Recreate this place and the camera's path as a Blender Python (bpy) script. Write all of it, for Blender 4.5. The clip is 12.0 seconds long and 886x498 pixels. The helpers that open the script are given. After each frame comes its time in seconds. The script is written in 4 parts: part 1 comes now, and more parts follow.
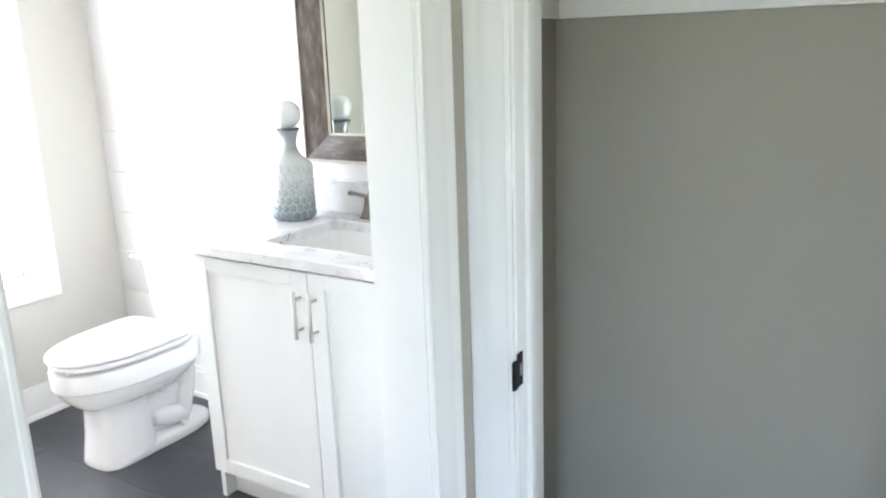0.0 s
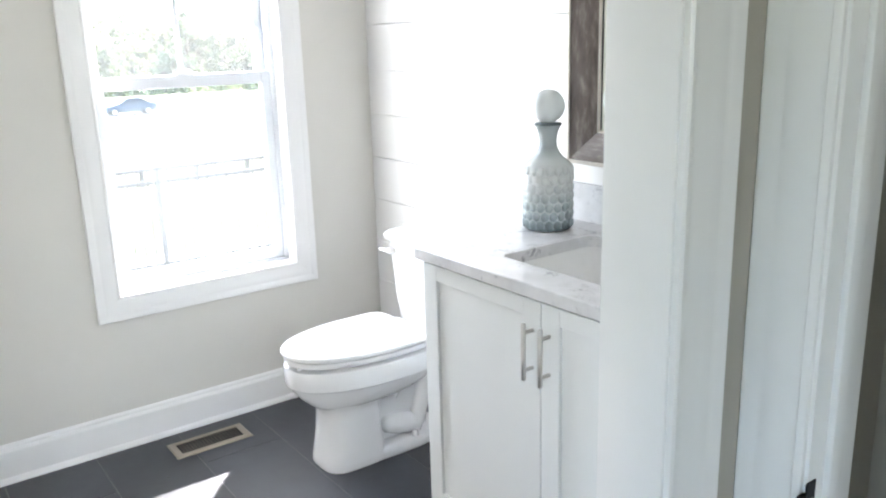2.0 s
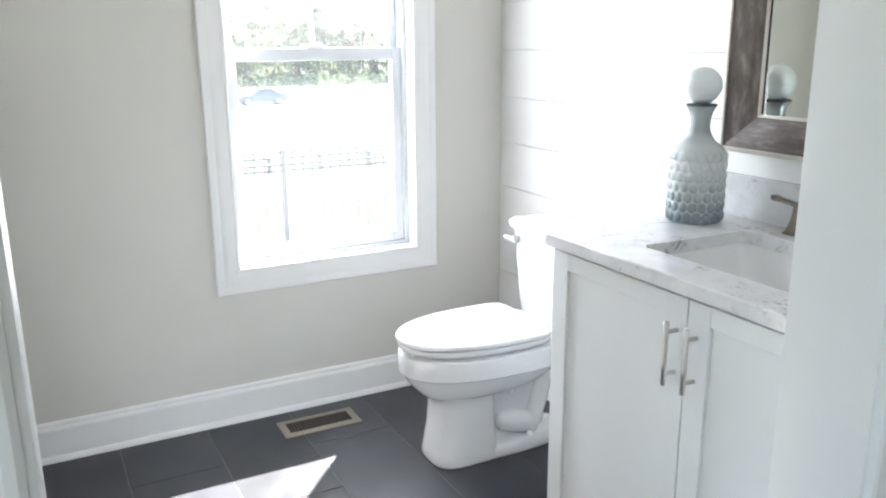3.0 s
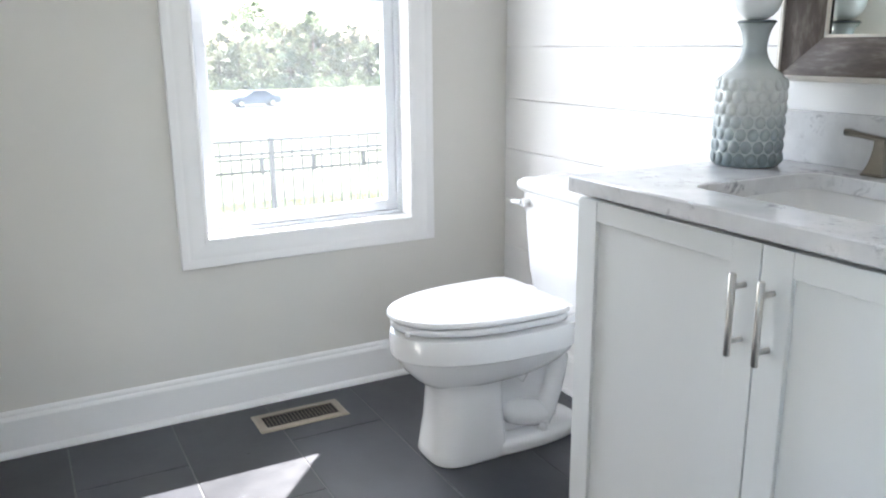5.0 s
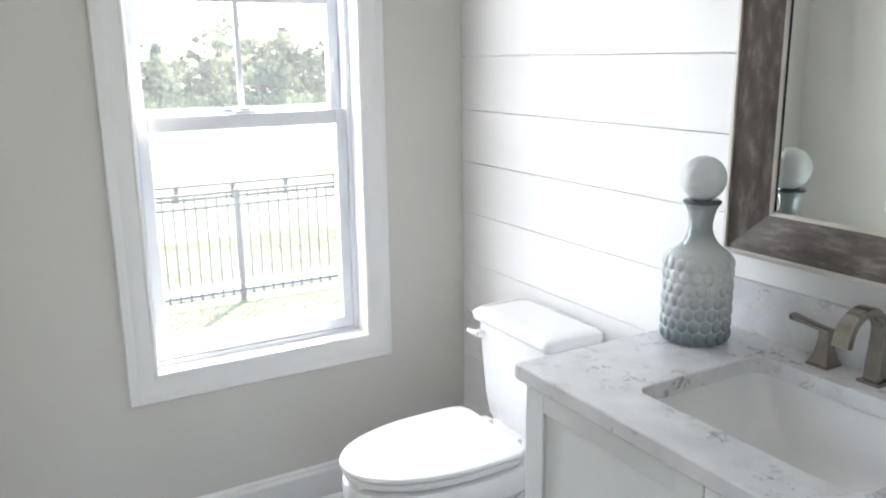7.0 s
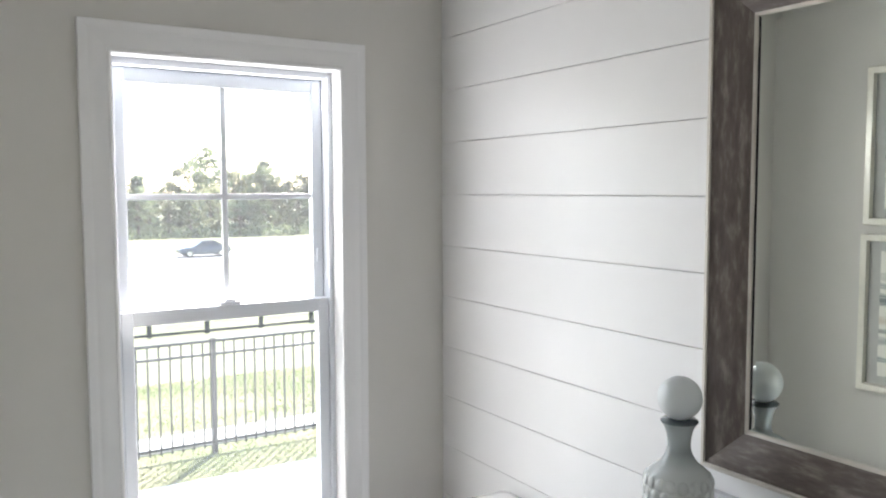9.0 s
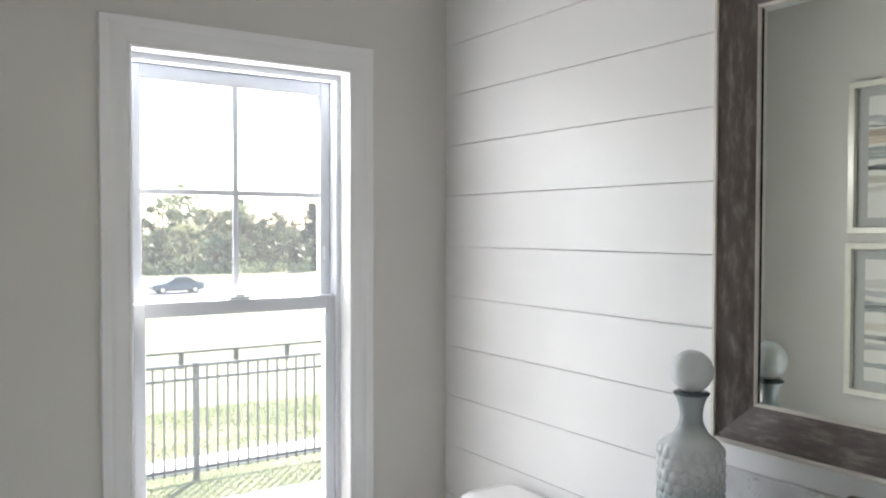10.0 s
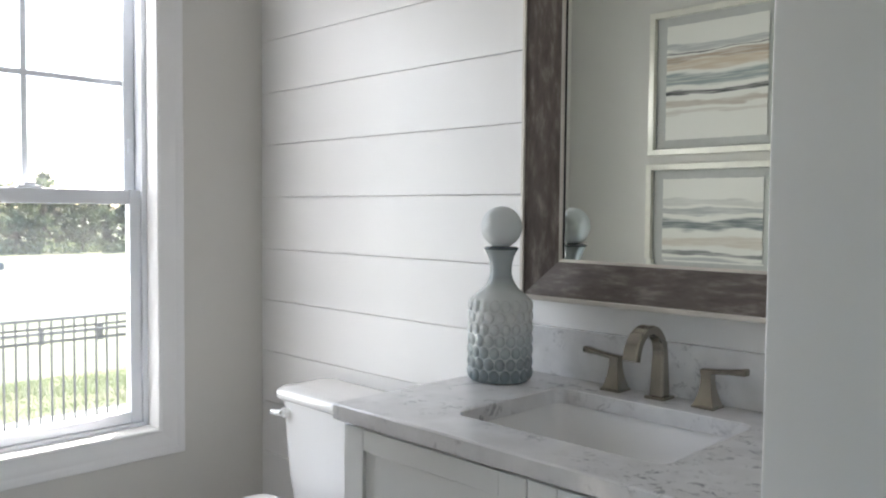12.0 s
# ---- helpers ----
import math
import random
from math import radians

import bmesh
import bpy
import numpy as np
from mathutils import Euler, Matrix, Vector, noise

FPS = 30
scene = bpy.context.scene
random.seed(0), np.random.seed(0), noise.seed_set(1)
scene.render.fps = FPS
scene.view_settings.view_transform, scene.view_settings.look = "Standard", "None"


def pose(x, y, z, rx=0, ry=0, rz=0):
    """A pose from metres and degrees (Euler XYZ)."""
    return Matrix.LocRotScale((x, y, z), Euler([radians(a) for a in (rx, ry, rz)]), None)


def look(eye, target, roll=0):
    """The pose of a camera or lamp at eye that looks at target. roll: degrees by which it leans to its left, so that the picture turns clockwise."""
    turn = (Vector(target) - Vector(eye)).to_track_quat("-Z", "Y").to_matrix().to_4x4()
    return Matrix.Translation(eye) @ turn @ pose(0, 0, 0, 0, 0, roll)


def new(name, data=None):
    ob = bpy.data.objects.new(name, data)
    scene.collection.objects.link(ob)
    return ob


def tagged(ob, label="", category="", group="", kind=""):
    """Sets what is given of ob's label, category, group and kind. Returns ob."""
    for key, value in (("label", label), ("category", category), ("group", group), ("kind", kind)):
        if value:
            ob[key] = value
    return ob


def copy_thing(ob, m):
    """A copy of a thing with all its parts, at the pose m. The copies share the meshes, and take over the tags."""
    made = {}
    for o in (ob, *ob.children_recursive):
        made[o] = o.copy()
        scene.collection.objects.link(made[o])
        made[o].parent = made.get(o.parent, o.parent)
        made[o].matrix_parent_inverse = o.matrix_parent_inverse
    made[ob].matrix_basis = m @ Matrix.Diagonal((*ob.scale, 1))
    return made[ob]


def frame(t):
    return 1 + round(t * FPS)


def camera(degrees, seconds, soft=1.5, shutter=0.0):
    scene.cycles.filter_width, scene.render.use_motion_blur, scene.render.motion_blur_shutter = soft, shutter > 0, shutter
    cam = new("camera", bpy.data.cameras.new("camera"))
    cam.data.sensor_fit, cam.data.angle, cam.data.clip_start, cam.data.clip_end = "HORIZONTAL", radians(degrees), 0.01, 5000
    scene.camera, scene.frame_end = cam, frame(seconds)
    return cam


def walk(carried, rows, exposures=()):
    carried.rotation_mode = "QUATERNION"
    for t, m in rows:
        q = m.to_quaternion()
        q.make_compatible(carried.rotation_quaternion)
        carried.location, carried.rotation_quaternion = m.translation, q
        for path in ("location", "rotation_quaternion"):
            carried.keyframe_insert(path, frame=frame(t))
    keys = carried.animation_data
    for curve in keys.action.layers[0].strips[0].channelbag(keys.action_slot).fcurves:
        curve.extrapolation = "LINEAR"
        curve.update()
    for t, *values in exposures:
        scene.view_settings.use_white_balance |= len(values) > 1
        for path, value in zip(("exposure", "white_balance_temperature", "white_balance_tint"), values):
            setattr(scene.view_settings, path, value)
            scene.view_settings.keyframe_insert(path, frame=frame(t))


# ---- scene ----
cam = camera(57.5, 12.0, soft=2.1)
PATH = [
    (0, (3.192, -2.221, 1.482), (2.144, -0.59, 0.988), -2.1),
    (0.5, (3.124, -2.056, 1.472), (1.937, -0.529, 0.961), -2.8),
    (1, (3.048, -1.939, 1.485), (1.746, -0.513, 0.964), -2.6),
    (1.5, (3.014, -1.855, 1.474), (1.599, -0.537, 0.964), -2.1),
    (2, (2.981, -1.8, 1.464), (1.414, -0.665, 0.96), -1.7),
    (2.5, (2.937, -1.781, 1.435), (1.249, -0.834, 0.932), -1.4),
    (3, (2.838, -1.758, 1.385), (1.123, -0.86, 0.884), -0.4),
    (5, (2.531, -1.611, 1.176), (0.819, -0.701, 0.683), -0.5),
    (5.5, (2.53, -1.591, 1.172), (0.819, -0.681, 0.679), -0.5),
    (6, (2.519, -1.56, 1.22), (0.812, -0.643, 0.726), -0.6),
    (6.5, (2.483, -1.53, 1.375), (0.781, -0.599, 0.889), -0.7),
    (7, (2.462, -1.498, 1.526), (0.775, -0.53, 1.063), -0.7),
    (7.5, (2.465, -1.488, 1.613), (0.781, -0.482, 1.223), -0.6),
    (7.7, (2.471, -1.491, 1.646), (0.785, -0.475, 1.294), -0.5),
    (9.3, (2.469, -1.543, 1.726), (0.77, -0.492, 1.628), -0.0),
    (9.5, (2.474, -1.582, 1.693), (0.777, -0.525, 1.623), 0.1),
    (10, (2.472, -1.645, 1.59), (0.804, -0.543, 1.54), 0.1),
    (10.5, (2.483, -1.653, 1.504), (0.868, -0.474, 1.455), 0.3),
    (11, (2.501, -1.637, 1.423), (0.961, -0.361, 1.379), 0.4),
    (11.5, (2.508, -1.623, 1.367), (1.045, -0.261, 1.309), 0.3),
    (12, (2.481, -1.603, 1.301), (1.081, -0.178, 1.208), 0.5),
]
STOPS = [(0, 4.12, 6550, 14), (0.5, 4.02, 6550, 14), (1.0, 3.86, 6500, 13), (1.5, 3.7, 6500, 13), (2.0, 3.58, 6450, 13), (3.0, 3.42, 6400, 12), (5.0, 3.18, 6350, 13), (6.5, 3.03, 6450, 13), (7.7, 2.8, 6500, 13.5), (9.3, 2.42, 6650, 14), (10.5, 2.38, 6650, 14), (12, 2.36, 6600, 14)]
walk(cam, [(t, look(eye, target, roll)) for t, eye, target, roll in PATH], STOPS)

# ---- light, sky and exposure ----
SUN_WAY = Vector((0.762, -0.655, -1.05)).normalized()
world = bpy.data.worlds.new("sky")
scene.world = world
world.use_nodes = True
wn = world.node_tree.nodes
sky = wn.new("ShaderNodeTexSky")
sky.sky_type = "NISHITA"
sky.sun_disc = False
sky.sun_elevation = math.asin(-SUN_WAY.z)
sky.sun_rotation = math.atan2(-SUN_WAY.x, -SUN_WAY.y)
sky.dust_density = 1.0
wn["Background"].inputs["Strength"].default_value = 0.15
world.node_tree.links.new(sky.outputs[0], wn["Background"].inputs["Color"])
sun = new("sun", bpy.data.lights.new("sun", "SUN"))
sun.data.energy = 5.0
sun.data.angle = radians(0.55)
sun.data.color = (1.0, 0.96, 0.9)
sun.matrix_world = look((-8, 6, 9), Vector((-8, 6, 9)) + SUN_WAY)


def opening_lamp(at, way, w, h, power):
    """An area lamp: sky light at the bathroom window, added fill in the hall."""
    lamp = new("window_and_hall_fill", bpy.data.lights.new("window_and_hall_fill", "AREA"))
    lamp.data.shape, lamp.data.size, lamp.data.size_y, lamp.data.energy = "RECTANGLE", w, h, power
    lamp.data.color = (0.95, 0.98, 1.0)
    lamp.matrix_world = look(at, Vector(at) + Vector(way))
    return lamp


opening_lamp((-0.19, -0.755, 1.35), (1, 0, -0.12), 0.68, 1.5, 3.9)
# fill lamps added in the unseen hall to brighten doorway, closet and window wall
opening_lamp((8.94, -2.25, 1.4), (-1, 0, -0.05), 1.9, 1.5, 3.5)
opening_lamp((3.9, -4.84, 1.4), (0, 1, -0.1), 1.5, 1.5, 0.43)


# ---- materials ----
def mat(name, base, rough=0.5, metal=0.0, vary=0.06, scale=6.0, bump=0.0, bump_scale=120.0, spec=0.5, coat=0.0, per_object=0.0):
    """A procedural surface: its colour varies at two scales, with fine relief."""
    m = bpy.data.materials.new(name)
    m.use_nodes = True
    nt = m.node_tree
    b = nt.nodes["Principled BSDF"]
    b.inputs["Roughness"].default_value = rough
    b.inputs["Metallic"].default_value = metal
    b.inputs["Specular IOR Level"].default_value = spec
    b.inputs["Coat Weight"].default_value = coat
    geo = nt.nodes.new("ShaderNodeNewGeometry")
    n1 = nt.nodes.new("ShaderNodeTexNoise")
    n1.inputs["Scale"].default_value = scale
    n1.inputs["Detail"].default_value = 6
    nt.links.new(geo.outputs["Position"], n1.inputs["Vector"])
    ramp = nt.nodes.new("ShaderNodeMapRange")
    ramp.inputs["From Min"].default_value, ramp.inputs["From Max"].default_value = 0.3, 0.7
    ramp.inputs["To Min"].default_value, ramp.inputs["To Max"].default_value = 1 - vary, 1 + vary
    nt.links.new(n1.outputs["Fac"], ramp.inputs["Value"])
    mul = nt.nodes.new("ShaderNodeVectorMath")
    mul.operation = "SCALE"
    mul.inputs[0].default_value = base
    nt.links.new(ramp.outputs[0], mul.inputs["Scale"])
    out = mul.outputs[0]
    if per_object:
        info = nt.nodes.new("ShaderNodeObjectInfo")
        r2 = nt.nodes.new("ShaderNodeMapRange")
        r2.inputs["To Min"].default_value, r2.inputs["To Max"].default_value = 1 - per_object, 1 + per_object
        nt.links.new(info.outputs["Random"], r2.inputs["Value"])
        m2 = nt.nodes.new("ShaderNodeVectorMath")
        m2.operation = "SCALE"
        nt.links.new(out, m2.inputs[0])
        nt.links.new(r2.outputs[0], m2.inputs["Scale"])
        out = m2.outputs[0]
    nt.links.new(out, b.inputs["Base Color"])
    if bump:
        n2 = nt.nodes.new("ShaderNodeTexNoise")
        n2.inputs["Scale"].default_value = bump_scale
        n2.inputs["Detail"].default_value = 4
        nt.links.new(geo.outputs["Position"], n2.inputs["Vector"])
        bp = nt.nodes.new("ShaderNodeBump")
        bp.inputs["Strength"].default_value = bump
        bp.inputs["Distance"].default_value = 0.002
        nt.links.new(n2.outputs["Fac"], bp.inputs["Height"])
        nt.links.new(bp.outputs[0], b.inputs["Normal"])
    return m


def nodes_of(m):
    return m.node_tree, m.node_tree.nodes["Principled BSDF"]


M_WALL = mat("greige_wall_paint", (0.678, 0.664, 0.627), 0.6, vary=0.02, scale=2.5, bump=0.25, bump_scale=260)
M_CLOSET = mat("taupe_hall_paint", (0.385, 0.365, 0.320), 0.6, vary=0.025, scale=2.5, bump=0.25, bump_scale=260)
M_TRIM = mat("white_trim_paint", (0.86, 0.86, 0.86), 0.32, vary=0.015, scale=5, bump=0.06, bump_scale=70)
M_SHIPLAP = mat("white_shiplap_paint", (0.82, 0.82, 0.82), 0.38, vary=0.02, scale=3, bump=0.1, bump_scale=90, per_object=0.015)
M_BACK = mat("shiplap_rebate_paint", (0.80, 0.80, 0.80), 0.6)
M_CEIL = mat("white_ceiling_paint", (0.82, 0.82, 0.81), 0.8, vary=0.015, bump=0.2, bump_scale=200)
# white vinyl with the blue cast of sky light put into its base colour
M_VINYL = mat("sky_tinted_white_vinyl", (0.77, 0.80, 0.85), 0.35, vary=0.01)
M_CAB = mat("white_cabinet_lacquer", (0.80, 0.82, 0.82), 0.35, vary=0.012, scale=4, bump=0.04, bump_scale=60)
M_PORC = mat("white_porcelain", (0.86, 0.86, 0.86), 0.07, vary=0.01, scale=3, coat=0.4)
M_SEAT = mat("white_seat_plastic", (0.87, 0.87, 0.87), 0.2, vary=0.008)
M_NICKEL = mat("brushed_nickel", (0.60, 0.585, 0.56), 0.28, 1.0, vary=0.05, scale=40)
M_FAUCET = mat("aged_nickel", (0.31, 0.285, 0.245), 0.22, 1.0, vary=0.06, scale=30)
M_BLACK = mat("black_metal", (0.02, 0.02, 0.022), 0.35, 0.6)
M_FENCE = mat("black_fence_paint", (0.03, 0.03, 0.032), 0.4, vary=0.1)
# the register's tan, darkened to put the shade of its slots into the slats
M_SLAT = mat("darkened_tan_slat_enamel", (0.085, 0.066, 0.048), 0.45, 0.1, vary=0.08, scale=25)
M_VENT = mat("tan_vent_enamel", (0.29, 0.25, 0.195), 0.4, 0.1, vary=0.05, scale=25)
# near-black fill for the register's shaded slots and the strips beside the mirror glass
M_NEARBLACK = mat("near_black_fill", (0.012, 0.010, 0.009), 0.7)
M_GROUT = mat("dark_grout", (0.15, 0.15, 0.155), 0.85, vary=0.15, scale=30, bump=0.4, bump_scale=300)
M_HALL = mat("hall_oak_floor", (0.26, 0.2, 0.15), 0.4, vary=0.2, scale=4)
M_CHAMP = mat("champagne_frame", (0.82, 0.80, 0.72), 0.3, 0.35, vary=0.05, scale=30)
M_MAT = mat("grey_mat_board", (0.50, 0.51, 0.49), 0.8, vary=0.03, scale=30)
M_PALE = mat("pale_wood_edge", (0.62, 0.58, 0.53), 0.5, vary=0.12, scale=14)
M_DIRT = mat("tree_bark", (0.12, 0.09, 0.07), 0.9, vary=0.3, scale=3)
M_CONC = mat("concrete_walk", (0.50, 0.49, 0.46), 0.8, vary=0.08, scale=3, bump=0.3)
M_ROAD = mat("asphalt", (0.16, 0.16, 0.165), 0.85, vary=0.15, scale=1.5)
M_CARPAINT = mat("dark_car_paint", (0.05, 0.055, 0.065), 0.25, 0.3, coat=0.6)
M_TYRE = mat("tyre_rubber", (0.03, 0.03, 0.03), 0.8)
M_CARGLASS = mat("dark_car_glass", (0.03, 0.035, 0.04), 0.05)


def slate():
    m = mat("dark_slate_tile", (0.039, 0.042, 0.051), 0.42, vary=0.24, scale=3, bump=0.17, bump_scale=28, per_object=0.16)
    nt, b = nodes_of(m)
    geo = nt.nodes.new("ShaderNodeNewGeometry")
    n = nt.nodes.new("ShaderNodeTexNoise")
    n.inputs["Scale"].default_value, n.inputs["Detail"].default_value = 14, 8
    nt.links.new(geo.outputs["Position"], n.inputs["Vector"])
    r = nt.nodes.new("ShaderNodeMapRange")
    r.inputs["From Min"].default_value, r.inputs["From Max"].default_value = 0.2, 0.8
    r.inputs["To Min"].default_value, r.inputs["To Max"].default_value = 0.26, 0.38
    nt.links.new(n.outputs["Fac"], r.inputs["Value"])
    nt.links.new(r.outputs[0], b.inputs["Roughness"])
    return m


def quartz():
    m = mat("white_veined_quartz", (0.70, 0.70, 0.71), 0.07, vary=0.09, scale=16)
    nt, b = nodes_of(m)
    geo = nt.nodes.new("ShaderNodeNewGeometry")
    warp = nt.nodes.new("ShaderNodeTexNoise")
    warp.inputs["Scale"].default_value, warp.inputs["Detail"].default_value, warp.inputs["Roughness"].default_value = 34, 12, 0.72
    warp.inputs["Distortion"].default_value = 0.6
    nt.links.new(geo.outputs["Position"], warp.inputs["Vector"])
    spread = nt.nodes.new("ShaderNodeTexNoise")
    spread.inputs["Scale"].default_value, spread.inputs["Detail"].default_value = 7, 5
    nt.links.new(geo.outputs["Position"], spread.inputs["Vector"])
    vein = nt.nodes.new("ShaderNodeMapRange")
    vein.inputs["From Min"].default_value, vein.inputs["From Max"].default_value = 0.53, 0.62
    nt.links.new(warp.outputs["Fac"], vein.inputs["Value"])
    mask = nt.nodes.new("ShaderNodeMapRange")
    mask.inputs["From Min"].default_value, mask.inputs["From Max"].default_value = 0.46, 0.59
    nt.links.new(spread.outputs["Fac"], mask.inputs["Value"])
    both = nt.nodes.new("ShaderNodeMath")
    both.operation = "MULTIPLY"
    nt.links.new(vein.outputs[0], both.inputs[0])
    nt.links.new(mask.outputs[0], both.inputs[1])
    mix = nt.nodes.new("ShaderNodeMix")
    mix.data_type = "RGBA"
    mix.inputs["B"].default_value = (0.33, 0.33, 0.35, 1)
    old = b.inputs["Base Color"].links[0].from_socket
    nt.links.new(both.outputs[0], mix.inputs["Factor"])
    nt.links.new(old, mix.inputs["A"])
    nt.links.new(mix.outputs["Result"], b.inputs["Base Color"])
    return m


def weathered(name, along):
    """Grey-brown stained wood with grain along one axis and whitish wear."""
    m = bpy.data.materials.new(name)
    m.use_nodes = True
    nt, b = nodes_of(m)
    b.inputs["Roughness"].default_value = 0.5
    geo = nt.nodes.new("ShaderNodeNewGeometry")
    sc = nt.nodes.new("ShaderNodeVectorMath")
    sc.operation = "MULTIPLY"
    sc.inputs[1].default_value = [13 if k == along else 58 for k in range(3)]
    nt.links.new(geo.outputs["Position"], sc.inputs[0])
    n = nt.nodes.new("ShaderNodeTexNoise")
    n.inputs["Scale"].default_value, n.inputs["Detail"].default_value, n.inputs["Roughness"].default_value = 1.0, 8, 0.65
    nt.links.new(sc.outputs[0], n.inputs["Vector"])
    ramp = nt.nodes.new("ShaderNodeValToRGB")
    ramp.color_ramp.elements[0].position, ramp.color_ramp.elements[0].color = 0.25, (0.060, 0.047, 0.041, 1)
    ramp.color_ramp.elements[1].position, ramp.color_ramp.elements[1].color = 0.78, (0.31, 0.27, 0.255, 1)
    e = ramp.color_ramp.elements.new(0.52)
    e.color = (0.125, 0.100, 0.088, 1)
    nt.links.new(n.outputs["Fac"], ramp.inputs[0])
    nt.links.new(ramp.outputs[0], b.inputs["Base Color"])
    bp = nt.nodes.new("ShaderNodeBump")
    bp.inputs["Strength"].default_value, bp.inputs["Distance"].default_value = 0.35, 0.001
    nt.links.new(n.outputs["Fac"], bp.inputs["Height"])
    nt.links.new(bp.outputs[0], b.inputs["Normal"])
    return m


def glass_pane():
    m = bpy.data.materials.new("window_glass")
    m.use_nodes = True
    nt = m.node_tree
    nt.nodes.remove(nt.nodes["Principled BSDF"])
    tr, gl = nt.nodes.new("ShaderNodeBsdfTransparent"), nt.nodes.new("ShaderNodeBsdfGlossy")
    tr.inputs["Color"].default_value = (0.93, 0.95, 0.94, 1)
    gl.inputs["Roughness"].default_value = 0.0
    fr, mx = nt.nodes.new("ShaderNodeFresnel"), nt.nodes.new("ShaderNodeMixShader")
    fr.inputs["IOR"].default_value = 1.45
    nt.links.new(fr.outputs[0], mx.inputs[0])
    nt.links.new(tr.outputs[0], mx.inputs[1])
    nt.links.new(gl.outputs[0], mx.inputs[2])
    # a faint translucent veil over the panes imitates glare from the bright outdoors
    veil, veil_mix = nt.nodes.new("ShaderNodeBsdfTranslucent"), nt.nodes.new("ShaderNodeMixShader")
    veil.inputs["Color"].default_value = (0.8, 0.82, 0.85, 1)
    veil_mix.inputs[0].default_value = 0.012
    nt.links.new(mx.outputs[0], veil_mix.inputs[1])
    nt.links.new(veil.outputs[0], veil_mix.inputs[2])
    nt.links.new(veil_mix.outputs[0], nt.nodes["Material Output"].inputs["Surface"])
    return m


def ombre_glass(name, foot, low, mid, high):
    """Pressed glass, smoky blue at the foot and neck and milky towards the shoulder."""
    m = bpy.data.materials.new(name)
    m.use_nodes = True
    nt, b = nodes_of(m)
    tc, sep = nt.nodes.new("ShaderNodeNewGeometry"), nt.nodes.new("ShaderNodeSeparateXYZ")
    nt.links.new(tc.outputs["Position"], sep.inputs[0])
    mr = nt.nodes.new("ShaderNodeMapRange")
    mr.inputs["From Min"].default_value, mr.inputs["From Max"].default_value = 0.902, 1.222
    nt.links.new(sep.outputs["Z"], mr.inputs["Value"])
    ramp = nt.nodes.new("ShaderNodeValToRGB")
    ramp.color_ramp.elements[0].position, ramp.color_ramp.elements[0].color = 0.0, foot
    ramp.color_ramp.elements[1].position, ramp.color_ramp.elements[1].color = 0.92, (0.42, 0.47, 0.48, 1)
    for at, c in ((0.11, low), (0.28, mid), (0.48, high), (0.66, (0.78, 0.83, 0.83, 1)), (0.77, (0.40, 0.45, 0.46, 1))):
        e = ramp.color_ramp.elements.new(at)
        e.color = c
    nt.links.new(mr.outputs[0], ramp.inputs[0])
    nt.links.new(ramp.outputs[0], b.inputs["Base Color"])
    b.inputs["Roughness"].default_value = 0.12
    b.inputs["Transmission Weight"].default_value = 0.35
    b.inputs["IOR"].default_value = 1.45
    return m


def plain_glass(name, col, rough, trans):
    m = mat(name, col, rough, vary=0.02)
    nt, b = nodes_of(m)
    b.inputs["Transmission Weight"].default_value = trans
    return m


def mirror_glass():
    m = mat("mirror_silver", (0.92, 0.96, 0.915), 0.0, 1.0, vary=0.0)
    return m


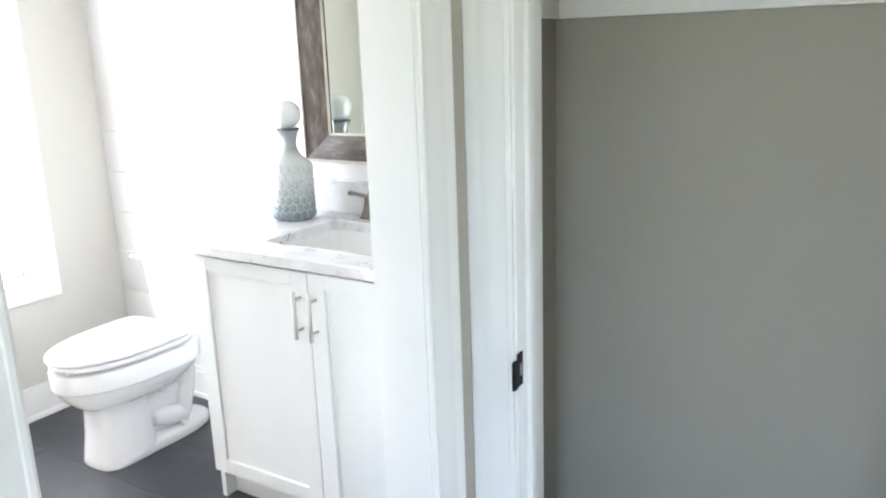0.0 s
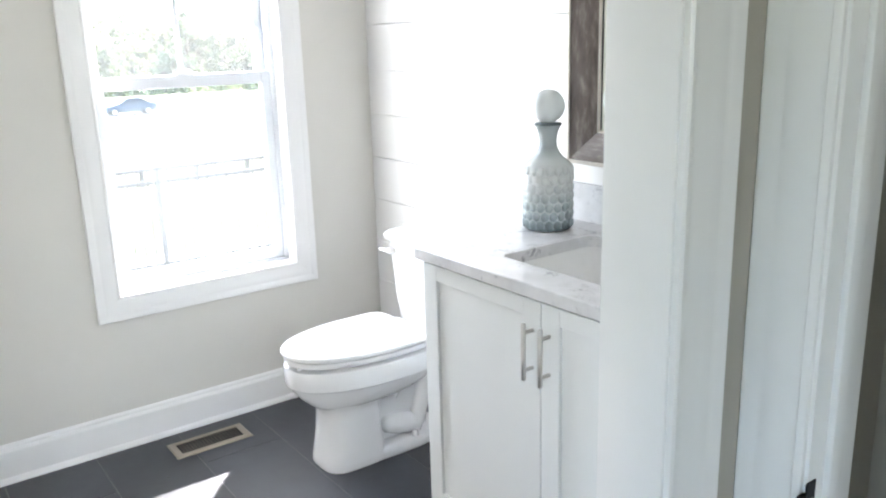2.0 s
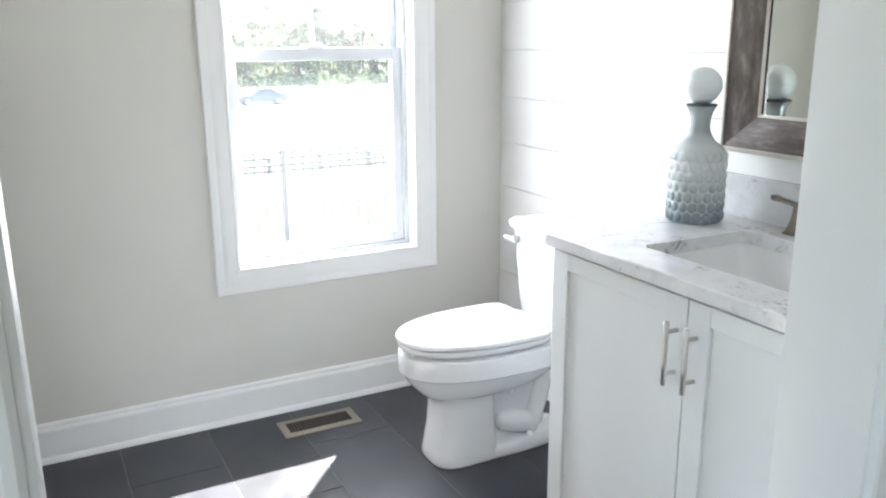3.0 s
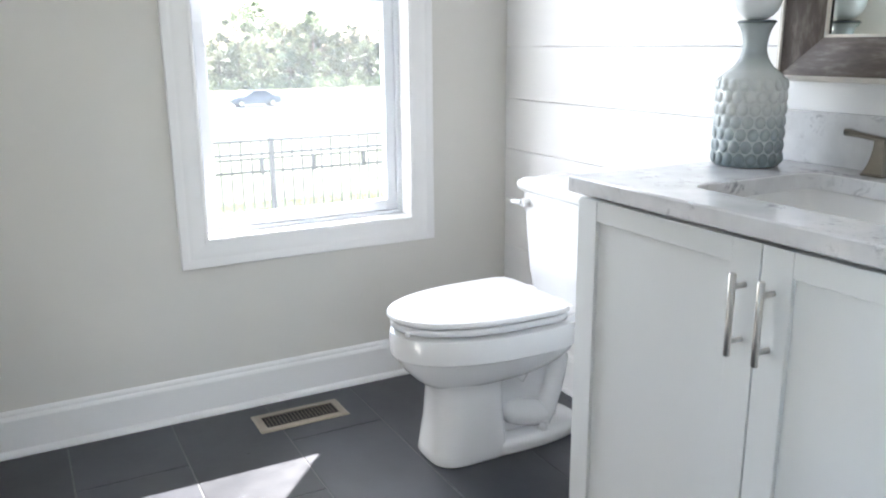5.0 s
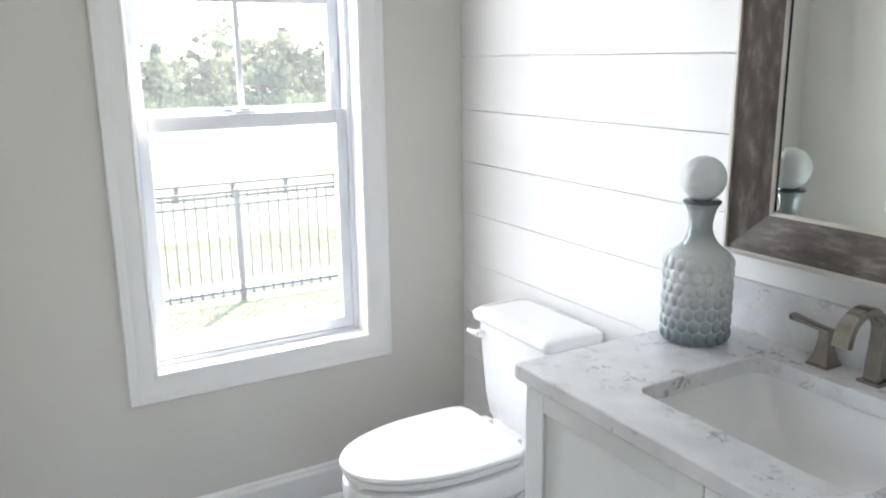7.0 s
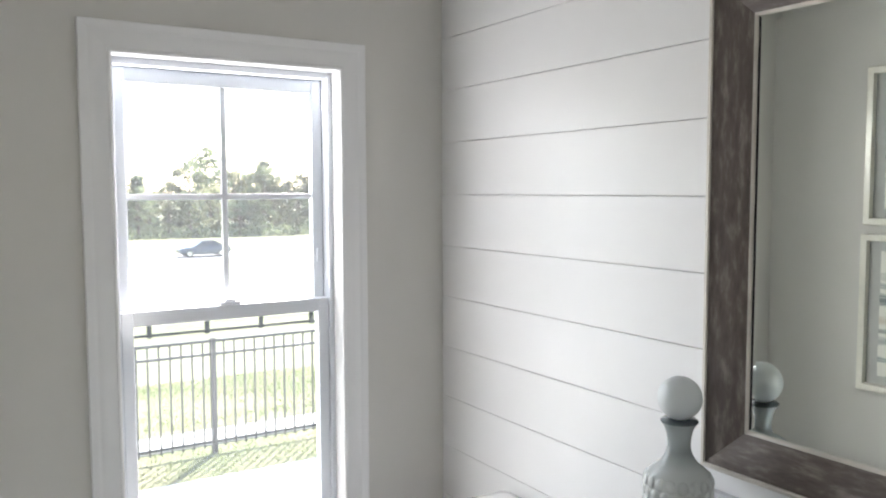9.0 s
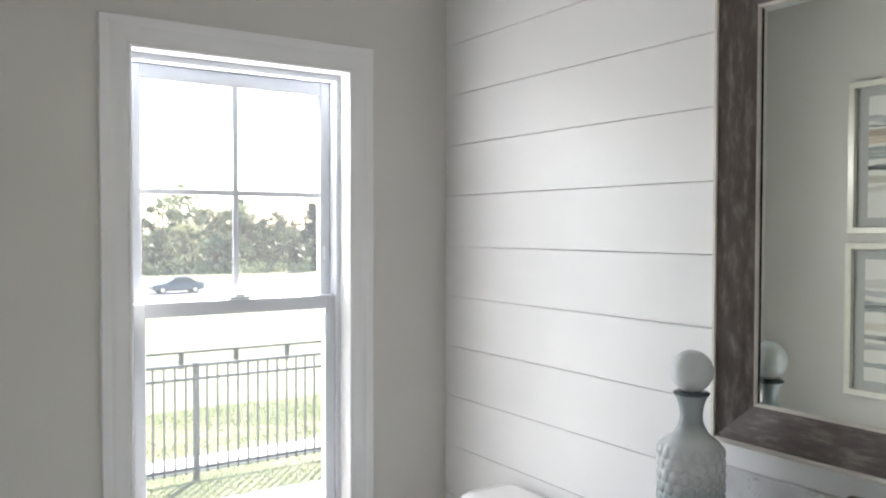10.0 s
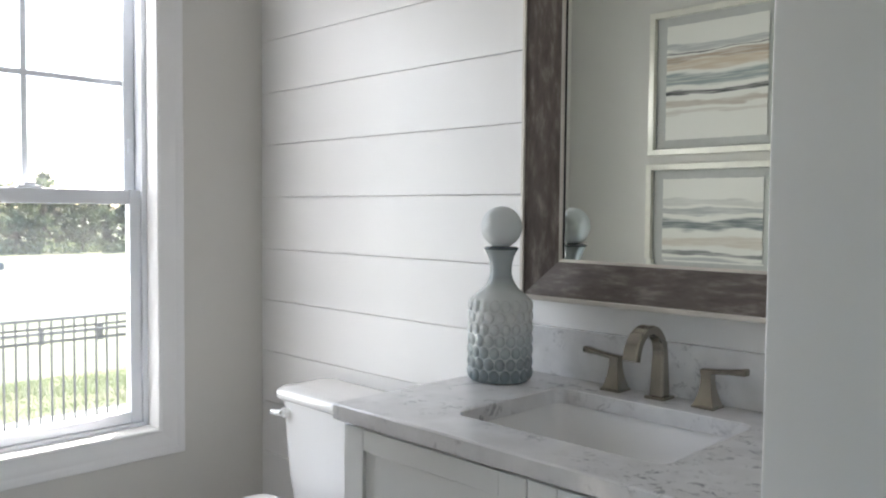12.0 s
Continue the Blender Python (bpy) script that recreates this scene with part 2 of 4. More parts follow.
def painting(name, seed, bands):
    """Loose horizontal washes on paper. bands: height within the sheet, half width, colour."""
    m = bpy.data.materials.new(name)
    m.use_nodes = True
    nt, b = nodes_of(m)
    b.inputs["Roughness"].default_value = 0.85
    tc = nt.nodes.new("ShaderNodeTexCoord")
    sep = nt.nodes.new("ShaderNodeSeparateXYZ")
    nt.links.new(tc.outputs["Object"], sep.inputs[0])
    wave = nt.nodes.new("ShaderNodeTexNoise")
    wave.inputs["Scale"].default_value, wave.inputs["Detail"].default_value = 3.2, 4
    sq = nt.nodes.new("ShaderNodeVectorMath")
    sq.operation = "MULTIPLY_ADD"
    sq.inputs[1].default_value, sq.inputs[2].default_value = (1.0, 1, 5.0), (seed, 0, seed)
    nt.links.new(tc.outputs["Object"], sq.inputs[0])
    nt.links.new(sq.outputs[0], wave.inputs["Vector"])
    grain = nt.nodes.new("ShaderNodeTexNoise")
    grain.inputs["Scale"].default_value, grain.inputs["Detail"].default_value = 1.0, 6
    gs = nt.nodes.new("ShaderNodeVectorMath")
    gs.operation = "MULTIPLY"
    gs.inputs[1].default_value = (6, 6, 120)
    nt.links.new(tc.outputs["Object"], gs.inputs[0])
    nt.links.new(gs.outputs[0], grain.inputs["Vector"])
    col = None
    for z, half, c in bands:
        off = nt.nodes.new("ShaderNodeMath")
        off.operation = "MULTIPLY_ADD"
        off.inputs[1].default_value, off.inputs[2].default_value = 0.085, -0.0425 - z
        nt.links.new(wave.outputs["Fac"], off.inputs[0])
        add = nt.nodes.new("ShaderNodeMath")
        nt.links.new(off.outputs[0], add.inputs[0])
        nt.links.new(sep.outputs["Z"], add.inputs[1])
        ab = nt.nodes.new("ShaderNodeMath")
        ab.operation = "ABSOLUTE"
        nt.links.new(add.outputs[0], ab.inputs[0])
        mr = nt.nodes.new("ShaderNodeMapRange")
        mr.inputs["From Min"].default_value, mr.inputs["From Max"].default_value = half * 0.75, half * 1.15
        mr.inputs["To Min"].default_value, mr.inputs["To Max"].default_value = 1.0, 0.0
        nt.links.new(ab.outputs[0], mr.inputs["Value"])
        f = nt.nodes.new("ShaderNodeMath")
        f.operation = "MULTIPLY"
        g = nt.nodes.new("ShaderNodeMapRange")
        g.inputs["From Min"].default_value, g.inputs["From Max"].default_value = 0.3, 0.55
        g.inputs["To Min"].default_value = 0.35
        nt.links.new(grain.outputs["Fac"], g.inputs["Value"])
        nt.links.new(mr.outputs[0], f.inputs[0])
        nt.links.new(g.outputs[0], f.inputs[1])
        mx = nt.nodes.new("ShaderNodeMix")
        mx.data_type = "RGBA"
        mx.inputs["A"].default_value, mx.inputs["B"].default_value = (0.80, 0.79, 0.74, 1), (*c, 1)
        nt.links.new(f.outputs[0], mx.inputs["Factor"])
        if col:
            nt.links.new(col, mx.inputs["A"])
        col = mx.outputs["Result"]
    nt.links.new(col, b.inputs["Base Color"])
    return m


def leaves(name, c):
    m = mat(name, c, 0.7, vary=0.6, scale=0.3, per_object=0.6)
    nt, b = nodes_of(m)
    tl, mx = nt.nodes.new("ShaderNodeBsdfTranslucent"), nt.nodes.new("ShaderNodeMixShader")
    mx.inputs[0].default_value = 0.5
    nt.links.new(b.inputs["Base Color"].links[0].from_socket, tl.inputs["Color"])
    nt.links.new(b.outputs[0], mx.inputs[1])
    nt.links.new(tl.outputs[0], mx.inputs[2])
    nt.links.new(mx.outputs[0], nt.nodes["Material Output"].inputs["Surface"])
    return m


def lawn():
    m = mat("dry_grass", (0.078, 0.092, 0.030), 0.9, vary=0.35, scale=6, bump=0.8, bump_scale=30)
    nt, b = nodes_of(m)
    geo = nt.nodes.new("ShaderNodeNewGeometry")
    n = nt.nodes.new("ShaderNodeTexNoise")
    n.inputs["Scale"].default_value, n.inputs["Detail"].default_value = 0.9, 7
    nt.links.new(geo.outputs["Position"], n.inputs["Vector"])
    mr = nt.nodes.new("ShaderNodeMapRange")
    mr.inputs["From Min"].default_value, mr.inputs["From Max"].default_value = 0.42, 0.6
    nt.links.new(n.outputs["Fac"], mr.inputs["Value"])
    mx = nt.nodes.new("ShaderNodeMix")
    mx.data_type = "RGBA"
    mx.inputs["B"].default_value = (0.135, 0.128, 0.058, 1)
    old = b.inputs["Base Color"].links[0].from_socket
    nt.links.new(mr.outputs[0], mx.inputs["Factor"])
    nt.links.new(old, mx.inputs["A"])
    nt.links.new(mx.outputs["Result"], b.inputs["Base Color"])
    return m


M_SLATE, M_QUARTZ, M_GLASS, M_OMBRE, M_MIRROR = slate(), quartz(), glass_pane(), ombre_glass("smoky_blue_glass", (0.26, 0.33, 0.36, 1), (0.35, 0.42, 0.45, 1), (0.60, 0.67, 0.68, 1), (0.88, 0.91, 0.91, 1)), mirror_glass()
M_MILKY = ombre_glass("milky_blue_glass", (0.33, 0.42, 0.46, 1), (0.58, 0.66, 0.69, 1), (0.76, 0.82, 0.83, 1), (0.90, 0.93, 0.93, 1))
M_WOODX, M_WOODZ = weathered("weathered_wood_across", 0), weathered("weathered_wood_upright", 2)
M_KNOB = plain_glass("frosted_glass", (0.74, 0.78, 0.79), 0.42, 0.25)
M_COLLAR = mat("dark_collar", (0.08, 0.10, 0.11), 0.25)
M_GRASS = lawn()
M_BLADE = leaves("grass_blade", (0.10, 0.125, 0.038))
M_LEAF = [leaves("leaf_green", (0.15, 0.175, 0.10)), leaves("leaf_dark_green", (0.105, 0.13, 0.085)), leaves("leaf_yellow_green", (0.18, 0.185, 0.105))]


# ---- mesh helpers ----
def box(bm, x0, x1, y0, y1, z0, z1, bev=0.0):
    r = bmesh.ops.create_cube(bm, size=1.0)
    vs = r["verts"]
    for v in vs:
        v.co = Vector((x0 + (v.co.x + 0.5) * (x1 - x0), y0 + (v.co.y + 0.5) * (y1 - y0), z0 + (v.co.z + 0.5) * (z1 - z0)))
    if bev:
        es = {e for v in vs for e in v.link_edges}
        bmesh.ops.bevel(bm, geom=list(es), offset=bev, segments=2, profile=0.5, affect="EDGES")
    return bm


def boxed(*a, **k):
    return box(bmesh.new(), *a, **k)


def lathe(prof, n=32, cx=0.0, cy=0.0, caps=True):
    """prof: (radius, z) from the foot up."""
    bm = bmesh.new()
    rings = []
    for r, z in prof:
        rings.append([bm.verts.new((cx + r * math.cos(2 * math.pi * k / n), cy + r * math.sin(2 * math.pi * k / n), z)) for k in range(n)])
    for a, b in zip(rings, rings[1:]):
        for k in range(n):
            bm.faces.new((a[k], a[(k + 1) % n], b[(k + 1) % n], b[k]))
    if caps:
        bm.faces.new(rings[0][::-1])
        bm.faces.new(rings[-1])
    return bm


def loft(rings, caps=True, bm=None):
    """Closed rings of equal count, joined one to the next."""
    bm = bm or bmesh.new()
    vr = [[bm.verts.new(p) for p in ring] for ring in rings]
    n = len(vr[0])
    for a, b in zip(vr, vr[1:]):
        for k in range(n):
            bm.faces.new((a[k], a[(k + 1) % n], b[(k + 1) % n], b[k]))
    if caps:
        bm.faces.new(vr[0][::-1])
        bm.faces.new(vr[-1])
    return bm


def tube(path, r, n=12, bm=None, flat=1.0):
    """A round bar along a path; r may be one radius or one a point."""
    pts = [Vector(p) for p in path]
    rings = []
    for i, p in enumerate(pts):
        d = (pts[min(i + 1, len(pts) - 1)] - pts[max(i - 1, 0)]).normalized()
        u = d.cross(Vector((1, 0, 0)) if abs(d.x) < 0.9 else Vector((0, 1, 0))).normalized()
        w = d.cross(u)
        rr = r[i] if isinstance(r, (list, tuple)) else r
        rings.append([p + rr * (math.cos(2 * math.pi * k / n) * u + flat * math.sin(2 * math.pi * k / n) * w) for k in range(n)])
    return loft(rings, bm=bm)


def part(name, bm, material, parent=None, label="", smooth=0.0, at=None):
    """Links a bmesh as one mesh object. smooth: degrees up to which edges are shaded round."""
    bmesh.ops.recalc_face_normals(bm, faces=bm.faces)
    me = bpy.data.meshes.new(name)
    bm.to_mesh(me)
    bm.free()
    if smooth:
        for p in me.polygons:
            p.use_smooth = True
        me.set_sharp_from_angle(angle=radians(smooth))
    me.materials.append(material)
    ob = new(name, me)
    if parent:
        ob.parent = parent
        ob.matrix_parent_inverse = parent.matrix_world.inverted() if at is None else Matrix.Identity(4)
    if label:
        ob["label"] = label
    return ob


def thing(name, at, label, category, group="", kind=""):
    """An Empty at the thing's base, to which its parts are tied."""
    e = new(name)
    e.location = at
    bpy.context.view_layer.update()
    return tagged(e, label, category, group, kind)


def setting(name, bm, material, label, category, smooth=0.0):
    return tagged(part(name, bm, material, smooth=smooth), label, category, kind="structure")


def sweep_side(prof, a, b, inward, proud):
    """One mitred side of a picture-frame moulding from corner a to corner b (inner corners).
    prof: (distance outwards, height proud) as a closed outline."""
    a, b, outw, proud = Vector(a), Vector(b), -Vector(inward), Vector(proud)
    d = (b - a).normalized()
    ra = [a + outw * o - d * o + proud * h for o, h in prof]
    rb = [b + outw * o + d * o + proud * h for o, h in prof]
    return loft([ra, rb])


def run(prof, a, b, outw, up=(0, 0, 1)):
    """A moulding from a to b with square ends; prof: (outwards, up)."""
    a, b, outw, up = Vector(a), Vector(b), Vector(outw), Vector(up)
    return loft([[p + outw * o + up * h for o, h in prof] for p in (a, b)])


CASING = [(0.0, 0.0), (0.0, 0.009), (0.004, 0.0115), (0.010, 0.0115), (0.012, 0.0095), (0.040, 0.0125), (0.058, 0.0145), (0.062, 0.0138), (0.066, 0.0148),
          (0.072, 0.0165), (0.086, 0.0165), (0.089, 0.0145), (0.089, 0.0)]
BASE = [(0.0, 0.0), (0.0, 0.140), (0.004, 0.140), (0.009, 0.133), (0.009, 0.124), (0.0125, 0.120), (0.015, 0.113), (0.015, 0.0)]
SHOE = [(0.0, 0.0), (0.0, 0.019), (0.005, 0.018), (0.009, 0.014), (0.012, 0.008), (0.013, 0.0)]

# plan: the window wall is x = 0, the shiplap wall y = 0
RX, RY, RZ = 2.22, -1.885, 2.74
WIN_Y0, WIN_Y1, WIN_Z0, WIN_Z1 = -1.102, -0.397, 0.587, 2.117
DOOR_Y0, DOOR_Y1, DOOR_Z = -1.772, -0.973, 2.045
HALL_X = 2.34


def wall_x(name, x0, x1, y0, y1, z0, z1, holes, material, label):
    """A wall across x with openings (ya, yb, za, zb)."""
    bm = bmesh.new()
    ys = y0
    for ya, yb, za, zb in holes:
        if ya > ys:
            box(bm, x0, x1, ys, ya, z0, z1)
        if za > z0:
            box(bm, x0, x1, ya, yb, z0, za)
        box(bm, x0, x1, ya, yb, zb, z1)
        ys = yb
    box(bm, x0, x1, ys, y1, z0, z1)
    return setting(name, bm, material, label, "wall")


# ---- the setting: bathroom ----
wall_x("wall_west", -0.16, 0.0, RY - 0.12, 0.12, -0.12, RZ, [(WIN_Y0 - 0.012, WIN_Y1 + 0.012, WIN_Z0 - 0.012, WIN_Z1 + 0.012)], M_WALL, "painted greige wall round the window")
setting("wall_south", boxed(0.0, RX, RY - 0.12, RY, -0.12, RZ), M_WALL, "painted greige wall that carries two framed paintings", "wall")
wall_x("wall_east", RX, HALL_X, -4.9, -0.012, -0.12, RZ, [(DOOR_Y0 - 0.018, DOOR_Y1 + 0.018, -0.12, DOOR_Z + 0.018)], M_WALL, "painted greige wall with a cased doorway")
shiplap = setting("wall_north", boxed(0.0, HALL_X, 0.013, 0.12, -0.12, RZ), M_BACK, "white painted shiplap wall of wide horizontal boards", "wall")
setting("ceiling", boxed(-0.16, 9.0, -4.9, 0.12, RZ, RZ + 0.1), M_CEIL, "flat white painted ceiling", "ceiling")
floor = setting("floor", boxed(0.0, RX + 0.06, RY, 0.0, -0.12, -0.0022), M_GROUT, "dark slate tile floor with thin grout joints", "floor")
setting("floor_hall", boxed(RX + 0.06, 9.0, -4.9, -0.3, -0.12, -0.002), M_HALL, "brown wooden hall floor", "floor")

base_w = setting("baseboard_west", run(BASE, (0, RY, 0), (0, -0.001, 0), (1, 0, 0)), M_TRIM, "white moulded baseboard under the window", "baseboard")
part("shoe_moulding", run(SHOE, (0.015, RY + 0.03, 0), (0.015, -0.03, 0), (1, 0, 0)), M_TRIM, base_w)
base_n = setting("baseboard_north", run(BASE, (0.016, 0, 0), (1.17, 0, 0), (0, -1, 0)), M_TRIM, "white moulded baseboard under the shiplap", "baseboard")
part("shoe_moulding", run(SHOE, (0.03, -0.015, 0), (1.17, -0.015, 0), (0, -1, 0)), M_TRIM, base_n)
base_s = setting("baseboard_south", run(BASE, (0.016, RY, 0), (RX, RY, 0), (0, 1, 0)), M_TRIM, "white moulded baseboard under the paintings", "baseboard")
part("shoe_moulding", run(SHOE, (0.03, RY + 0.015, 0), (RX, RY + 0.015, 0), (0, 1, 0)), M_TRIM, base_s)

# ---- the setting: hall and shallow closet ----
CL_Y, CL_BACK, CL_X0, CL_X1 = -0.785, -0.36, 2.449, 3.222
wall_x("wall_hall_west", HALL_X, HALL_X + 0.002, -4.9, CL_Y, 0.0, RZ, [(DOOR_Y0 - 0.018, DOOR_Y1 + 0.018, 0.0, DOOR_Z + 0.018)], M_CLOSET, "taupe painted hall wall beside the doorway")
# the hall's far walls and openings are unseen, laid out for the fill lamps
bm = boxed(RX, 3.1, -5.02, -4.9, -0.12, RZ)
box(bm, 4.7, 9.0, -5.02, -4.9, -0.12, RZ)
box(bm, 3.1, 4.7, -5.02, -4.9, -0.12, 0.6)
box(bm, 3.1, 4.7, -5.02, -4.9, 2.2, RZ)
setting("wall_hall_south", bm, M_CLOSET, "plain taupe hall wall with an added opening for a fill lamp", "wall")
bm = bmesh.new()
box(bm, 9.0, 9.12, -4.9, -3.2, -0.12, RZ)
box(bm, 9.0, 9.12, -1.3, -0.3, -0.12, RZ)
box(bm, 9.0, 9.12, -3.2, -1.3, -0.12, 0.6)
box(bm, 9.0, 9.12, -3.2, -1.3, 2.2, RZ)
setting("wall_hall_east", bm, M_CLOSET, "plain greige hall wall with an added opening for a fill lamp", "wall")
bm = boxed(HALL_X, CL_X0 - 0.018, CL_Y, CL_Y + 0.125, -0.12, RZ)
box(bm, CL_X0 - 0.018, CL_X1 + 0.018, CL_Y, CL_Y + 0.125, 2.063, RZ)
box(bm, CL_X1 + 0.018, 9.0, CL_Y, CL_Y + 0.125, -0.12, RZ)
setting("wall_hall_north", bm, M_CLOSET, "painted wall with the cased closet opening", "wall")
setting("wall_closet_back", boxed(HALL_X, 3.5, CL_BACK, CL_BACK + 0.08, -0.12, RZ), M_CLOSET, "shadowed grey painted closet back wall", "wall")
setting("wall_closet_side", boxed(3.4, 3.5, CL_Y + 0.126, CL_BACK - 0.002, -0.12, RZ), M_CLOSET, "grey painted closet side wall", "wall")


def door_lining(name, label, sides):
    """Jamb boards and casings round an opening, each a part."""
    e = thing(name, sides["at"], label, "door frame", kind="structure")
    for n, bm in sides["parts"]:
        part(n, bm, M_TRIM, e, smooth=30)
    return e


def casing_sides(prof, axis, plane, proud, lo, hi, top):
    """Two uprights and a mitred head of casing. axis: along which the opening runs."""
    def p(u, z):
        return (plane, u, z) if axis == "y" else (u, plane, z)

    d = Vector((0, 1, 0)) if axis == "y" else Vector((1, 0, 0))
    up = Vector((0, 0, 1))
    out = []
    for u, s in ((lo, -1), (hi, 1)):
        ra = [Vector(p(u, 0.0)) + d * s * o + Vector(proud) * h for o, h in prof]
        rb = [Vector(p(u, top)) + d * s * o + up * o + Vector(proud) * h for o, h in prof]
        out.append(("casing", loft([ra, rb])))
    out.append(("casing", sweep_side(prof, p(lo, top), p(hi, top), -up, proud)))
    return out


RV = 0.006
DOOR_CASING = [(o * 1.18, h * 1.1) for o, h in CASING]
door_lining("door_frame_1", "white painted doorway lining with moulded casing", {"at": (2.28, -1.35, 0), "parts": [
    ("jamb", boxed(RX, HALL_X, DOOR_Y1, DOOR_Y1 + 0.018, 0, DOOR_Z, bev=0.001)),
    ("jamb", boxed(RX, HALL_X, DOOR_Y0 - 0.018, DOOR_Y0, 0, DOOR_Z, bev=0.001)),
    ("head_jamb", boxed(RX, HALL_X, DOOR_Y0 - 0.018, DOOR_Y1 + 0.018, DOOR_Z, DOOR_Z + 0.018, bev=0.001)),
    *casing_sides(DOOR_CASING, "y", HALL_X, (1, 0, 0), DOOR_Y0 - RV, DOOR_Y1 + RV, DOOR_Z + RV),
    *casing_sides(CASING, "y", RX, (-1, 0, 0), DOOR_Y0 - RV, DOOR_Y1 + 0.022, DOOR_Z + RV)]})
closet = door_lining("door_frame_2", "white painted closet doorway lining with a black strike plate", {"at": (2.83, CL_Y, 0), "parts": [
    ("jamb", boxed(CL_X0 - 0.018, CL_X0, CL_Y, CL_Y + 0.125, 0, 2.045, bev=0.001)),
    ("jamb", boxed(CL_X1, CL_X1 + 0.018, CL_Y, CL_Y + 0.125, 0, 2.045, bev=0.001)),
    ("head_jamb", boxed(CL_X0 - 0.018, CL_X1 + 0.018, CL_Y, CL_Y + 0.125, 2.045, 2.063, bev=0.001)),
    ("stop", boxed(CL_X0, CL_X0 + 0.011, CL_Y + 0.040, CL_Y + 0.074, 0, 2.045, bev=0.002)),
    *casing_sides([(o * 1.13, h) for o, h in CASING], "x", CL_Y, (0, -1, 0), CL_X0 - RV, CL_X1 + RV, 2.045 + RV)]})
bm = bmesh.new()
SZ = 0.797
box(bm, CL_X0, CL_X0 + 0.003, CL_Y - 0.006, CL_Y + 0.018, SZ - 0.036, SZ + 0.040, bev=0.001)
box(bm, CL_X0 - 0.004, CL_X0 + 0.004, CL_Y - 0.024, CL_Y - 0.004, SZ - 0.040, SZ + 0.026, bev=0.0035)
strike = part("strike_plate", bm, M_BLACK, closet, "black metal strike plate")
part("latch_hole", boxed(CL_X0 + 0.0032, CL_X0 + 0.004, CL_Y + 0.003, CL_Y + 0.011, SZ - 0.012, SZ + 0.014), M_NICKEL, strike)
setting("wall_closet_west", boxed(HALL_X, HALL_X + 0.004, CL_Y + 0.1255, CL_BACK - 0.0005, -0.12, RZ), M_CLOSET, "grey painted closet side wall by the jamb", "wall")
shelf = thing("closet_shelf", (2.9, CL_BACK, 1.528), "white painted closet shelf on wall cleats", "shelf")
part("cleat", boxed(HALL_X + 0.02, 3.4, CL_BACK - 0.019, CL_BACK, 1.528, 1.611, bev=0.002), M_TRIM, shelf)
part("cleat", boxed(HALL_X + 0.0045, HALL_X + 0.0195, CL_Y + 0.126, CL_BACK - 0.001, 1.528, 1.611, bev=0.002), M_TRIM, shelf)
part("board", boxed(HALL_X + 0.002, 3.398, CL_Y + 0.14, CL_BACK - 0.001, 1.611, 1.630, bev=0.002), M_TRIM, shelf)


